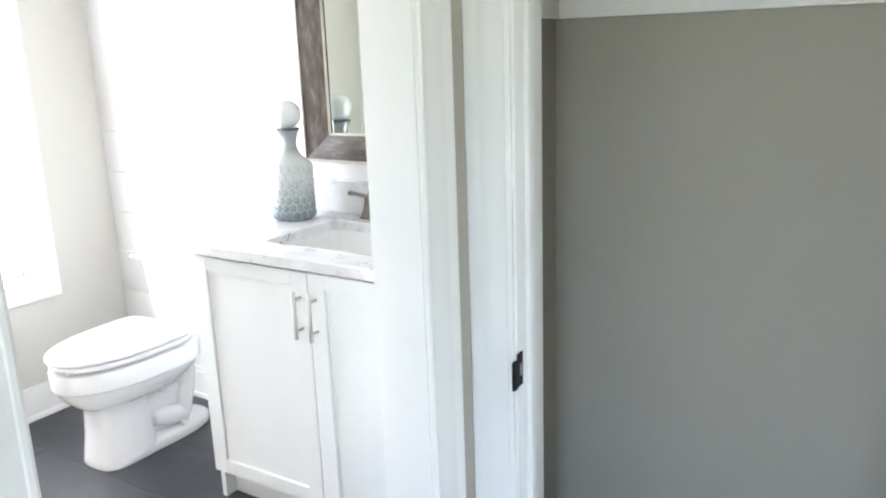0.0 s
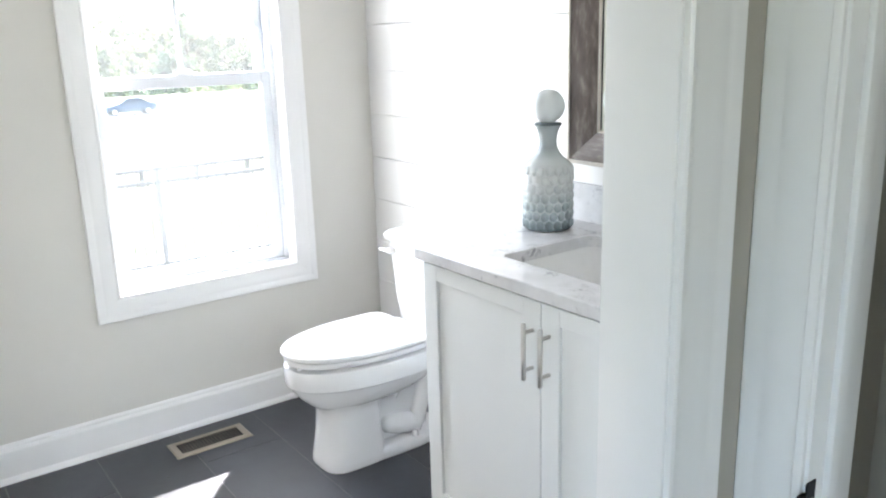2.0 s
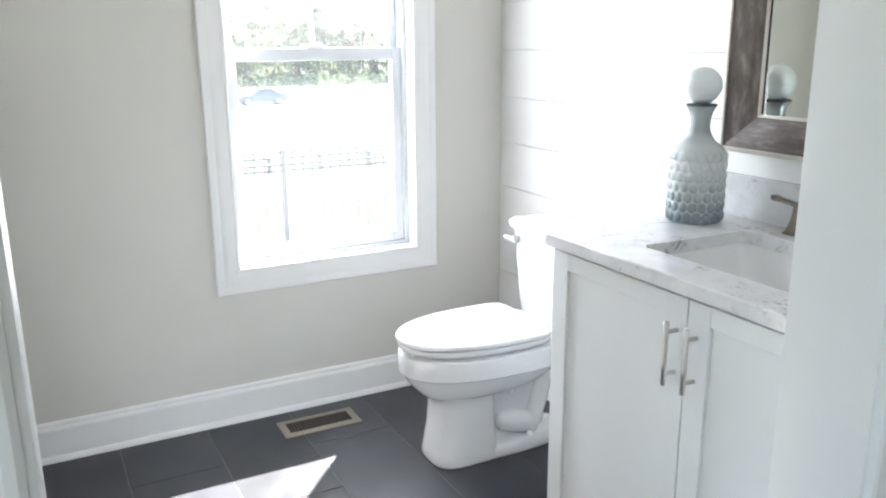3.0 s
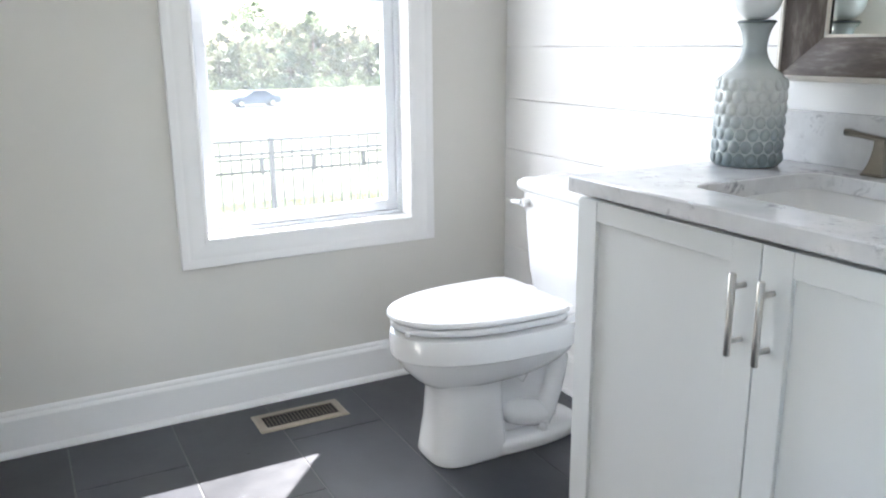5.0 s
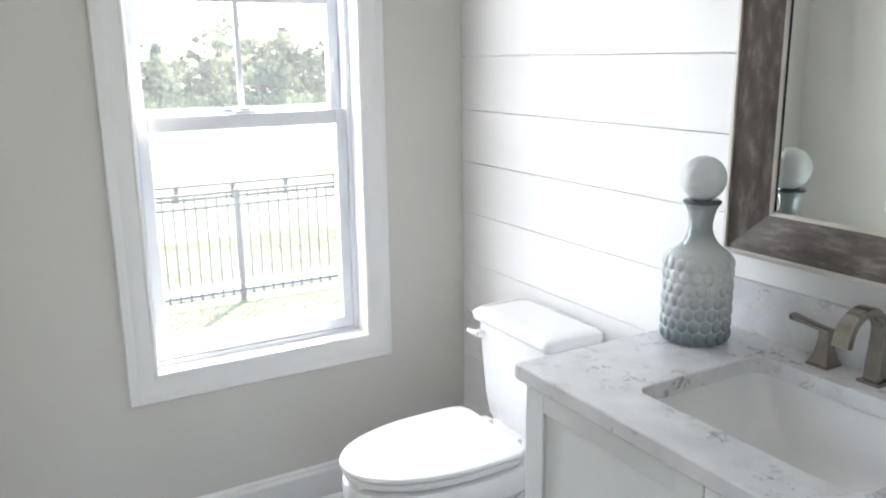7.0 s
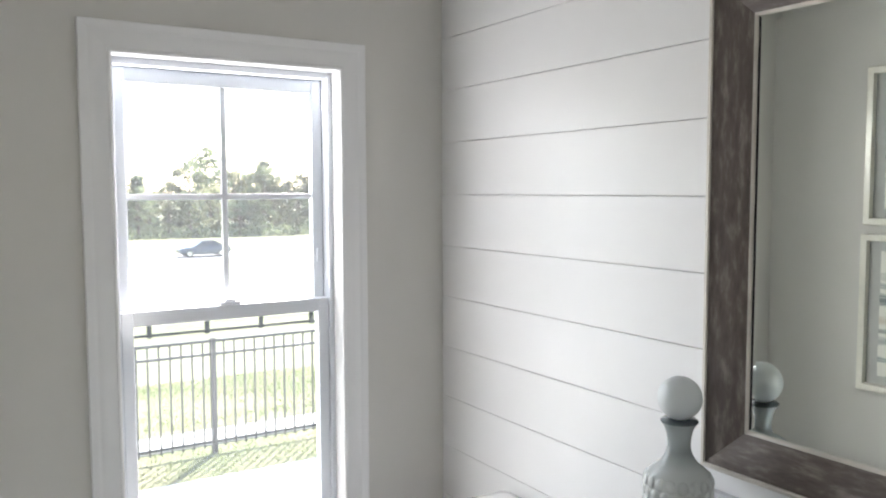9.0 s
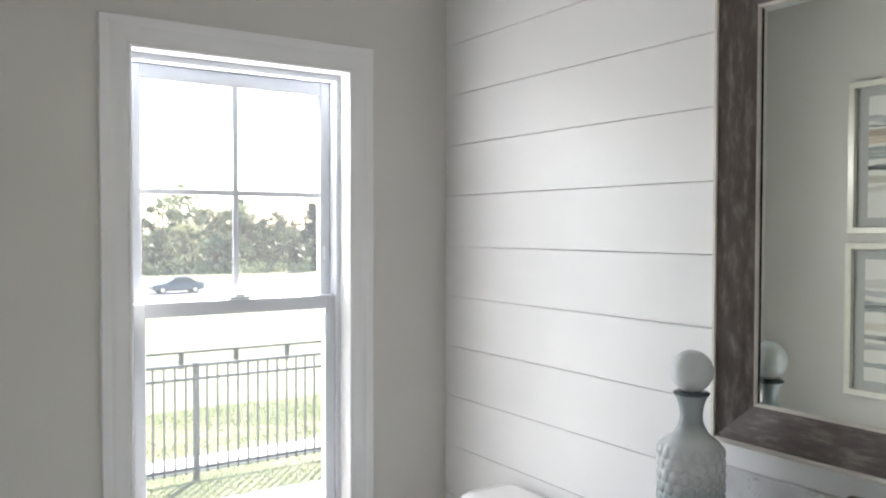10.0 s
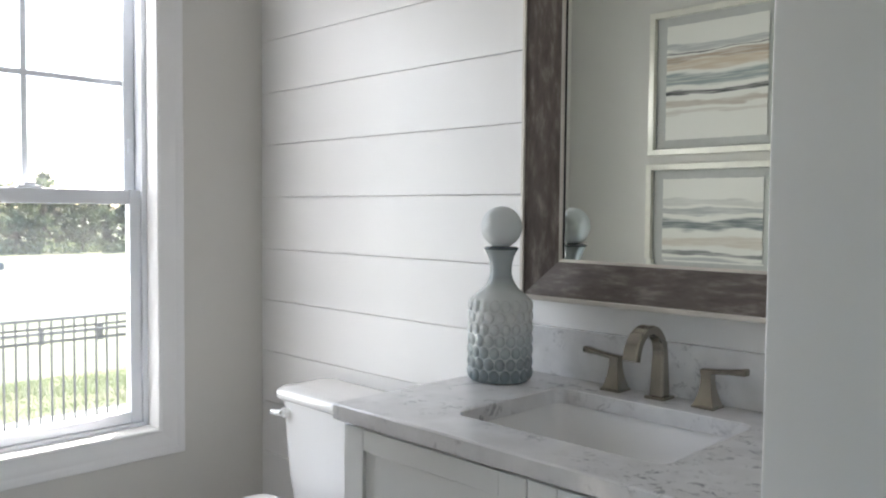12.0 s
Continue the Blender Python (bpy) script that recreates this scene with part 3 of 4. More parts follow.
# ---- the window ----
def window_unit():
    w = thing("window_1", (0, (WIN_Y0 + WIN_Y1) / 2, WIN_Z0), "white double-hung window with a four-pane upper sash", "window", kind="structure")
    y0, y1, z0, z1 = WIN_Y0, WIN_Y1, WIN_Z0, WIN_Z1
    px = (1, 0, 0)
    for a, b, inw in (((0, y0, z1), (0, y1, z1), (0, 0, -1)), ((0, y1, z0), (0, y0, z0), (0, 0, 1)), ((0, y0, z0), (0, y0, z1), (0, 1, 0)), ((0, y1, z1), (0, y1, z0), (0, -1, 0))):
        part("casing", sweep_side(CASING, a, b, inw, px), M_TRIM, w, smooth=30)
    # liner boards
    part("liner", boxed(-0.16, -0.0005, y0 - 0.012, y0, z0, z1), M_TRIM, w)
    part("liner", boxed(-0.16, -0.0005, y1, y1 + 0.012, z0, z1), M_TRIM, w)
    part("liner", boxed(-0.16, -0.0005, y0 - 0.012, y1 + 0.012, z1, z1 + 0.012), M_TRIM, w)
    part("window_sill", boxed(-0.16, -0.0005, y0 - 0.012, y1 + 0.012, z0 - 0.012, z0), M_TRIM, w)
    # vinyl frame with stepped stops
    for n, (a, b, c, d) in (("frame_side", (y0, y0 + 0.016, z0, z1)), ("frame_side", (y1 - 0.016, y1, z0, z1)), ("frame_head", (y0 + 0.016, y1 - 0.016, z1 - 0.020, z1)), ("frame_sill", (y0 + 0.016, y1 - 0.016, z0, z0 + 0.012))):
        bm = boxed(-0.155, -0.062, a, b, c, d, bev=0.0015)
        part(n, bm, M_VINYL, w)
    g0, g1 = y0 + 0.017, y1 - 0.017
    zm = 1.361

    def sash(name, xa, xb, za, zb, stile, rail_b, rail_t):
        s = part(name, boxed(xa, xb, g0, g0 + stile, za, zb, bev=0.003), M_VINYL, w)
        part("stile", boxed(xa, xb, g1 - stile, g1, za, zb, bev=0.003), M_VINYL, s)
        part("bottom_rail", boxed(xa, xb, g0 + stile, g1 - stile, za, za + rail_b, bev=0.003), M_VINYL, s)
        part("top_rail", boxed(xa, xb, g0 + stile, g1 - stile, zb - rail_t, zb, bev=0.003), M_VINYL, s)
        xm = (xa + xb) / 2
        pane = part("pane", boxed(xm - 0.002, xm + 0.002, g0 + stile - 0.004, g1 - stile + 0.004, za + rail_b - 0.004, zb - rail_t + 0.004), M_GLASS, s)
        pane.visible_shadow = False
        return s, xm

    up, xm = sash("upper_sash", -0.145, -0.112, zm - 0.045, z1 - 0.021, 0.036, 0.040, 0.042)
    ym = (g0 + g1) / 2
    part("muntin", boxed(xm + 0.003, xm + 0.010, ym - 0.009, ym + 0.009, zm - 0.003, z1 - 0.064, bev=0.002), M_VINYL, up)
    part("muntin", boxed(xm + 0.0035, xm + 0.0105, g0 + 0.037, g1 - 0.037, 1.697, 1.715, bev=0.002), M_VINYL, up)
    part("tilt_latch", boxed(-0.112, -0.100, g1 - 0.026, g1 - 0.010, 1.482, 1.528, bev=0.003), M_VINYL, up)
    lo, xm = sash("lower_sash", -0.106, -0.072, z0 + 0.013, zm, 0.036, 0.038, 0.046)
    lock = part("sash_lock", boxed(-0.108, -0.078, ym - 0.034, ym + 0.034, zm, zm + 0.009, bev=0.003), M_VINYL, lo)
    part("cam_lever", boxed(-0.102, -0.084, ym - 0.014, ym + 0.020, zm + 0.009, zm + 0.018, bev=0.003), M_VINYL, lock)
    part("lift_lip", boxed(-0.072, -0.064, ym - 0.2, ym + 0.2, z0 + 0.040, z0 + 0.048, bev=0.002), M_VINYL, lo)
    return w


window_unit()


# ---- toilet ----
def oval(cx, yf, yb, half, z, sq=2.3, n=48, back=3.6, mid=0.5):
    """A ring like a toilet bowl's: round at the front yf, squarer at the back yb."""
    out = []
    ym = yf + (yb - yf) * mid
    for k in range(n):
        a = 2 * math.pi * k / n
        c, s = math.cos(a), math.sin(a)
        e = sq if s < 0 else back
        r = (abs(c) ** e + abs(s) ** e) ** (-1 / e)
        out.append((cx + half * r * c, ym + (ym - yf if s < 0 else yb - ym) * r * s, z))
    return out


def toilet(cx):
    t = thing("toilet", (cx, -0.4, 0), "white porcelain two-piece toilet with the lid closed", "toilet")
    rings = [oval(cx, -0.653, -0.425, 0.103, 0.0, 3.2, back=7), oval(cx, -0.656, -0.424, 0.107, 0.008, 3.2, back=7), oval(cx, -0.652, -0.426, 0.104, 0.03, 3.2, back=7), oval(cx, -0.638, -0.432, 0.098, 0.12, 3.0, back=7),
             oval(cx, -0.633, -0.436, 0.095, 0.20, 2.9, back=7), oval(cx, -0.636, -0.436, 0.096, 0.228, 2.8, back=7), oval(cx, -0.644, -0.43, 0.102, 0.238, 2.7, back=7), oval(cx, -0.651, -0.42, 0.108, 0.249, 2.6, back=6), oval(cx, -0.653, -0.41, 0.110, 0.262, 2.6, back=6)]
    part("pedestal", loft(rings), M_PORC, t, smooth=50)
    rings = [oval(cx, -0.640, -0.36, 0.080, 0.226, 2.4), oval(cx, -0.664, -0.31, 0.104, 0.240, 2.4), oval(cx, -0.686, -0.27, 0.128, 0.258, 2.3), oval(cx, -0.708, -0.23, 0.149, 0.282, 2.2, mid=0.55), oval(cx, -0.724, -0.21, 0.162, 0.304, 2.2, mid=0.58),
             oval(cx, -0.732, -0.20, 0.1690, 0.322, 2.2, mid=0.6), oval(cx, -0.735, -0.20, 0.1715, 0.3275, 2.2, mid=0.6), oval(cx, -0.744, -0.19, 0.1795, 0.332, 2.2, mid=0.6), oval(cx, -0.746, -0.19, 0.1808, 0.346, 2.2, mid=0.6), oval(cx, -0.747, -0.19, 0.1815, 0.386, 2.2, mid=0.6), oval(cx, -0.744, -0.19, 0.178, 0.399, 2.2, mid=0.6), oval(cx, -0.730, -0.20, 0.167, 0.404, 2.2, mid=0.6)]
    part("bowl", loft(rings), M_PORC, t, smooth=36)
    # deck under the tank
    part("deck", boxed(cx - 0.125, cx + 0.125, -0.30, -0.035, 0.348, 0.414, bev=0.014), M_PORC, t, smooth=40)
    # foot and web behind the pedestal
    rings = []
    for z, yb, h in ((0.0, -0.13, 0.104), (0.012, -0.125, 0.108), (0.034, -0.13, 0.104), (0.046, -0.15, 0.090)):
        rings.append(oval(cx, -0.56, yb, h, z, 3.0, back=2.6))
    part("foot", loft(rings), M_PORC, t, smooth=45)
    rings = [oval(cx, -0.55, -0.20, 0.048, 0.03, 3.0), oval(cx, -0.55, -0.20, 0.046, 0.18, 3.0), oval(cx, -0.60, -0.16, 0.056, 0.36, 3.0)]
    part("web", loft(rings), M_PORC, t, smooth=50)
    # trapway in relief on both sides
    arm = [(-0.40, 0.235), (-0.365, 0.275), (-0.325, 0.322), (-0.290, 0.338), (-0.255, 0.326), (-0.232, 0.292), (-0.226, 0.250), (-0.234, 0.200), (-0.248, 0.150), (-0.266, 0.100), (-0.290, 0.062)]
    for s in (-1, 1):
        part("trapway", tube([(cx + s * 0.052, y, z) for y, z in arm], [0.050, 0.044, 0.036, 0.032, 0.031, 0.031, 0.031, 0.031, 0.032, 0.034, 0.036], 18), M_PORC, t, smooth=60)
        part("trap_bend", tube([(cx + s * 0.050, y, z) for y, z in ((-0.42, 0.112), (-0.40, 0.108), (-0.36, 0.100), (-0.31, 0.088), (-0.27, 0.074), (-0.245, 0.066))], [0.016, 0.034, 0.042, 0.042, 0.036, 0.014], 18), M_PORC, t, smooth=60)
    for s in (-1, 1):
        part("bolt_cap", lathe([(0.014, 0.044), (0.014, 0.054), (0.010, 0.062), (0.003, 0.064)], 16, cx + s * 0.088, -0.30), M_PORC, t, smooth=50)
    # seat and lid
    def shell(z0, z1, grow, crown):
        o = lambda f, z: oval(cx, -0.748 - grow + (1 - f) * 0.24, -0.262 - (1 - f) * 0.24, (0.180 + grow) * f, z, 2.1, back=8.0, mid=0.66)
        return loft([o(0.985, z0), o(1.0, z0 + 0.004), o(1.0, z1 - 0.005), o(0.988, z1), o(0.8, z1 + crown * 0.6), o(0.45, z1 + crown * 0.95), o(0.1, z1 + crown)])
    part("seat", shell(0.4135, 0.4325, -0.003, 0.0), M_SEAT, t, smooth=50)
    part("lid", shell(0.4395, 0.4545, 0.006, 0.006), M_SEAT, t, smooth=50)
    for s in (-1, 1):
        part("hinge", boxed(cx + s * 0.075 - 0.022, cx + s * 0.075 + 0.022, -0.268, -0.232, 0.413, 0.445, bev=0.006), M_SEAT, t, smooth=40)
    part("bumper", boxed(cx + 0.045, cx + 0.060, -0.735, -0.722, 0.408, 0.418, bev=0.002), M_SEAT, t)
    # tank, wider at the top
    def slab(hx, y0, y1, z, r=0.028):
        pts = []
        for sx, sy, a0 in ((1, 1, 0), (-1, 1, 90), (-1, -1, 180), (1, -1, 270)):
            for k in range(6):
                a = radians(a0 + 90 * k / 5)
                pts.append((cx + sx * (hx - r) + r * math.cos(a), (y1 - r if sy > 0 else y0 + r) + r * math.sin(a), z))
        return pts
    tank = part("tank", loft([slab(0.150, -0.185, -0.040, 0.410), slab(0.158, -0.192, -0.035, 0.424), slab(0.168, -0.200, -0.032, 0.50), slab(0.186, -0.210, -0.028, 0.718), slab(0.186, -0.210, -0.028, 0.730)]), M_PORC, t, smooth=45)
    part("tank_lid", loft([slab(0.192, -0.217, -0.022, 0.728), slab(0.200, -0.225, -0.016, 0.734), slab(0.202, -0.228, -0.015, 0.748), slab(0.198, -0.224, -0.018, 0.760), slab(0.186, -0.212, -0.028, 0.768), slab(0.15, -0.18, -0.05, 0.771)]), M_PORC, t, smooth=60)
    lever = part("flush_lever", tube([(cx - 0.150, -0.208, 0.693), (cx - 0.150, -0.232, 0.693)], 0.013, 14), M_PORC, t, smooth=40)
    part("lever_arm", tube([(cx - 0.150, -0.230, 0.693), (cx - 0.172, -0.233, 0.692), (cx - 0.200, -0.232, 0.690)], [0.009, 0.008, 0.007], 12), M_PORC, lever, smooth=50)
    return t


toilet(0.610)


# ---- vanity ----
VX0, VX1, VYF = 1.180, 2.142, -0.566
CTOP, CBOT = 0.906, 0.872


def shaker_door(parent, x0, x1, z0, z1):
    """Stiles, rails and a recessed panel."""
    st, y0, y1 = 0.060, VYF, VYF + 0.019
    d = part("door", boxed(x0 + st, x1 - st, y0 + 0.009, y1, z0 + 0.048, z1 - 0.042), M_CAB, parent)
    part("stile", boxed(x0, x0 + st, y0, y1, z0, z1, bev=0.0015), M_CAB, d)
    part("stile", boxed(x1 - st, x1, y0, y1, z0, z1, bev=0.0015), M_CAB, d)
    part("rail", boxed(x0 + st, x1 - st, y0 + 0.0004, y1, z0, z0 + 0.050, bev=0.0015), M_CAB, d)
    part("rail", boxed(x0 + st, x1 - st, y0 + 0.0004, y1, z1 - 0.044, z1, bev=0.0015), M_CAB, d)
    return d


def bar_pull(door, x):
    z0, z1, y = 0.664, 0.808, VYF - 0.030
    h = part("handle", tube([(x, y, z0), (x, y, z0 + 0.001), (x, y, z1 - 0.001), (x, y, z1)], [0.0052, 0.006, 0.006, 0.0052], 16), M_NICKEL, door, "brushed nickel bar pull", smooth=40)
    bm = None
    for z in (z0 + 0.024, z1 - 0.024):
        bm = tube([(x, y + 0.003, z), (x, VYF + 0.001, z)], 0.0048, 12, bm=bm)
    h2 = bm
    bmesh.ops.recalc_face_normals(h2, faces=h2.faces)
    me = h.data
    h2.from_mesh(me)
    h2.to_mesh(me)
    h2.free()
    for p in me.polygons:
        p.use_smooth = True
    me.set_sharp_from_angle(angle=radians(40))
    return h


van = thing("vanity_cabinet", (1.661, -0.3, 0), "white shaker vanity cabinet with two doors and nickel pulls", "cabinet")
bm = boxed(VX0, VX0 + 0.018, VYF + 0.020, -0.016, 0.0, CBOT)
part("side_panel", bm, M_CAB, van)
part("side_panel", boxed(VX1 - 0.018, VX1, VYF + 0.020, -0.016, 0.0, CBOT), M_CAB, van)
part("bottom_panel", boxed(VX0 + 0.018, VX1 - 0.018, VYF + 0.021, -0.016, 0.100, 0.118), M_CAB, van)
part("back_panel", boxed(VX0 + 0.018, VX1 - 0.018, -0.030, -0.016, 0.118, CBOT), M_CAB, van)
part("top_stretcher", boxed(VX0 + 0.018, VX1 - 0.018, VYF + 0.070, VYF + 0.088, 0.80, CBOT), M_CAB, van)
part("toe_kick", boxed(VX0 + 0.018, VX1 - 0.018, -0.50, -0.482, 0.0, 0.10), M_CAB, van)
dl = shaker_door(van, VX0, 1.6595, 0.108, 0.860)
dr = shaker_door(van, 1.6625, VX1, 0.108, 0.860)
bar_pull(dl, 1.632)
bar_pull(dr, 1.690)

SINK = (1.628, -0.298, 0.226, 0.171)


def round_rect(cx, cy, hx, hy, r, z, n=8):
    pts = []
    for sx, sy, a0 in ((1, 1, 0), (-1, 1, 90), (-1, -1, 180), (1, -1, 270)):
        for k in range(n):
            a = radians(a0 + 90 * k / (n - 1))
            pts.append((cx + sx * (hx - r) + r * math.cos(a), cy + sy * (hy - r) + r * math.sin(a), z))
    return pts


def countertop():
    x0, x1, y0, y1 = 1.168, RX - 0.002, -0.588, -0.0015
    cx, cy, hx, hy = SINK
    mx, my = (x0 + x1) / 2, (y0 + y1) / 2
    HX, HY = (x1 - x0) / 2, (y1 - y0) / 2
    rings = [round_rect(cx, cy, hx, hy, 0.028, CBOT), round_rect(mx, my, HX - 0.003, HY - 0.003, 0.004, CBOT), round_rect(mx, my, HX, HY, 0.005, CBOT + 0.003), round_rect(mx, my, HX, HY, 0.005, CTOP - 0.003),
             round_rect(mx, my, HX - 0.003, HY - 0.003, 0.004, CTOP), round_rect(cx, cy, hx + 0.002, hy + 0.002, 0.030, CTOP), round_rect(cx, cy, hx, hy, 0.028, CTOP - 0.002), round_rect(cx, cy, hx, hy, 0.028, CBOT)]
    bm = loft(rings, caps=False)
    bmesh.ops.remove_doubles(bm, verts=bm.verts, dist=1e-5)
    c = part("countertop", bm, M_QUARTZ, None, smooth=25)
    tagged(c, "white quartz countertop with grey veins and a sink cutout", "countertop")
    part("backsplash", boxed(x0, x1, -0.021, -0.0015, CTOP + 0.0003, 1.022, bev=0.0015), M_QUARTZ, c)
    return c


countertop()


def sink():
    cx, cy, hx, hy = SINK
    rr = lambda g, h, r, z: round_rect(cx, cy, hx + g, hy + h, r, z)
    rings = [rr(0.03, 0.03, 0.04, CBOT - 0.012), rr(0.03, 0.03, 0.04, CBOT - 0.0005), rr(0.006, 0.006, 0.034, CBOT - 0.0005), rr(0.004, 0.004, 0.034, CBOT - 0.006), rr(-0.030, -0.012, 0.045, CBOT - 0.09),
             rr(-0.050, -0.024, 0.05, CBOT - 0.118), rr(-0.085, -0.05, 0.05, CBOT - 0.130), rr(-0.2, -0.11, 0.03, CBOT - 0.134)]
    bm = loft(rings, caps=False)
    top = [v for v in bm.verts if abs(v.co.z - (CBOT - 0.134)) < 1e-6]
    bmesh.ops.contextual_create(bm, geom=top)
    s = part("sink", bm, M_PORC, None, smooth=50)
    tagged(s, "white porcelain rectangular undermount sink in the vanity top", "sink")
    d = part("drain", lathe([(0.024, CBOT - 0.1335), (0.024, CBOT - 0.131), (0.018, CBOT - 0.129), (0.004, CBOT - 0.127)], 24, cx, cy), M_FAUCET, s, "dark nickel drain", smooth=40)
    return s


sink()


def taper(cx, cy, z0, z1, a, b, steps=1):
    """A square, waisted column."""
    rings = []
    for k in range(steps + 1):
        u = k / steps
        h = a + (b - a) * (1 - (1 - u) ** 2.2)
        rings.append([(cx - h, cy - h, z0 + (z1 - z0) * u), (cx + h, cy - h, z0 + (z1 - z0) * u), (cx + h, cy + h, z0 + (z1 - z0) * u), (cx - h, cy + h, z0 + (z1 - z0) * u)])
    return loft(rings)


def faucet():
    cx, cy = 1.616, -0.060
    f = thing("faucet", (cx, cy, CTOP), "brushed nickel widespread faucet with two lever handles", "faucet")
    # spout: a square-edged arch that leans over the sink
    path, hw, ht = [], [], []
    for k in range(22):
        u = k / 21
        if u < 0.36:
            a = u / 0.36
            path.append(Vector((cx, cy, CTOP + 0.006 + 0.092 * a)))
        else:
            a = (u - 0.36) / 0.64 * radians(165)
            path.append(Vector((cx, cy - 0.057 + 0.057 * math.cos(a), CTOP + 0.098 + 0.055 * math.sin(a))))
        hw.append(0.0162 - 0.0032 * min(1, u / 0.4) + 0.008 * max(0, u - 0.5))
        ht.append(0.0165 - 0.0065 * min(1, u / 0.5))
    path.append(path[-1] + Vector((0, -0.004, -0.018)))
    hw.append(0.0168)
    ht.append(0.0095)
    rings = []
    for i, p in enumerate(path):
        d = (path[min(i + 1, len(path) - 1)] - path[max(i - 1, 0)]).normalized()
        n = Vector((1, 0, 0)).cross(d).normalized()
        w, t, c = hw[i], ht[i], 0.0025
        rings.append([p + Vector((x, 0, 0)) + n * y for x, y in ((-w, -t + c), (-w + c, -t), (w - c, -t), (w, -t + c), (w, t - c), (w - c, t), (-w + c, t), (-w, t - c))])
    sp = part("spout", loft(rings), M_FAUCET, f, smooth=35)
    part("spout_base", boxed(cx - 0.024, cx + 0.024, cy - 0.023, cy + 0.023, CTOP + 0.0002, CTOP + 0.007, bev=0.002), M_FAUCET, sp)
    part("lift_rod", tube([(cx, cy + 0.020, CTOP + 0.07), (cx, cy + 0.022, CTOP + 0.112), (cx, cy + 0.022, CTOP + 0.118)], [0.003, 0.003, 0.005], 8), M_FAUCET, sp, smooth=40)
    for s in (-1, 1):
        hx = cx + s * 0.109
        h = part("handle", taper(hx, cy, CTOP + 0.005, CTOP + 0.072, 0.0225, 0.0105, 8), M_FAUCET, f, smooth=30)
        part("handle_base", boxed(hx - 0.025, hx + 0.025, cy - 0.025, cy + 0.025, CTOP + 0.0002, CTOP + 0.006, bev=0.002), M_FAUCET, h)
        rings = []
        for x, z, hy, hz in ((-0.0125, 0.074, 0.0110, 0.005), (0.010, 0.0755, 0.0100, 0.005), (0.050, 0.080, 0.0095, 0.0055), (0.078, 0.083, 0.0105, 0.0075), (0.082, 0.083, 0.0095, 0.0065)):
            rings.append([(hx + s * x, cy + a * hy, CTOP + z + b * hz) for a, b in ((-1, -0.6), (-0.7, -1), (0.7, -1), (1, -0.6), (1, 0.6), (0.7, 1), (-0.7, 1), (-1, 0.6))])
        part("lever", loft(rings), M_FAUCET, h, smooth=40)
    return f


faucet()


# ---- decanter ----
def decanter(x, y):
    d = thing("glass_decanter", (x, y, CTOP), "smoky blue bubble-pressed glass decanter with a ball stopper", "decanter")
    prof = [(0.062, 0.0), (0.069, 0.002), (0.072, 0.008), (0.0725, 0.018), (0.0730, 0.05), (0.0732, 0.10), (0.0732, 0.172), (0.0715, 0.186), (0.0650, 0.197), (0.0545, 0.206), (0.0430, 0.215), (0.0345, 0.226), (0.0285, 0.238), (0.0252, 0.250),
            (0.0250, 0.262), (0.0268, 0.277), (0.0305, 0.291), (0.0350, 0.301), (0.0378, 0.304), (0.0375, 0.307), (0.0290, 0.308)]
    body = part("bottle", lathe(prof, 48), M_MILKY, d, smooth=60, at=1)
    # pressed drops in staggered rows
    n, drop = 18, None
    for row in range(7):
        z = 0.0190 + row * 0.0268
        R = 0.0730 if row < 6 else 0.0718
        for k in range(n):
            a = 2 * math.pi * (k + 0.5 * (row % 2)) / n
            if drop is None:
                bm = bmesh.new()
                bmesh.ops.create_uvsphere(bm, u_segments=12, v_segments=8, radius=1.0, matrix=Matrix.Diagonal((0.0060, 0.0119, 0.0141, 1)))
                ob = part("pressed_drop", bm, M_OMBRE, body, smooth=80, at=1)
                drop = ob.data
            else:
                ob = new("pressed_drop", drop)
                ob.parent = body
            ob.matrix_basis = Matrix.Rotation(a, 4, "Z") @ Matrix.Translation((R - 0.0015, 0, z)) @ Matrix.Rotation(radians(-12 if row == 6 else 0), 4, "Y")
    part("collar", lathe([(0.024, 0.3065), (0.0400, 0.3072), (0.0412, 0.3100), (0.037, 0.3135), (0.02, 0.315)], 40), M_COLLAR, d, "dark stopper rim", smooth=50, at=1)
    ball = [(0.0485 * math.sin(a), 0.3600 - 0.0485 * math.cos(a)) for a in [radians(8 + 164 * k / 22) for k in range(23)]]
    part("stopper", lathe(ball, 40), M_KNOB, d, "frosted glass ball stopper", smooth=80, at=1)
    return d


decanter(1.251, -0.156)


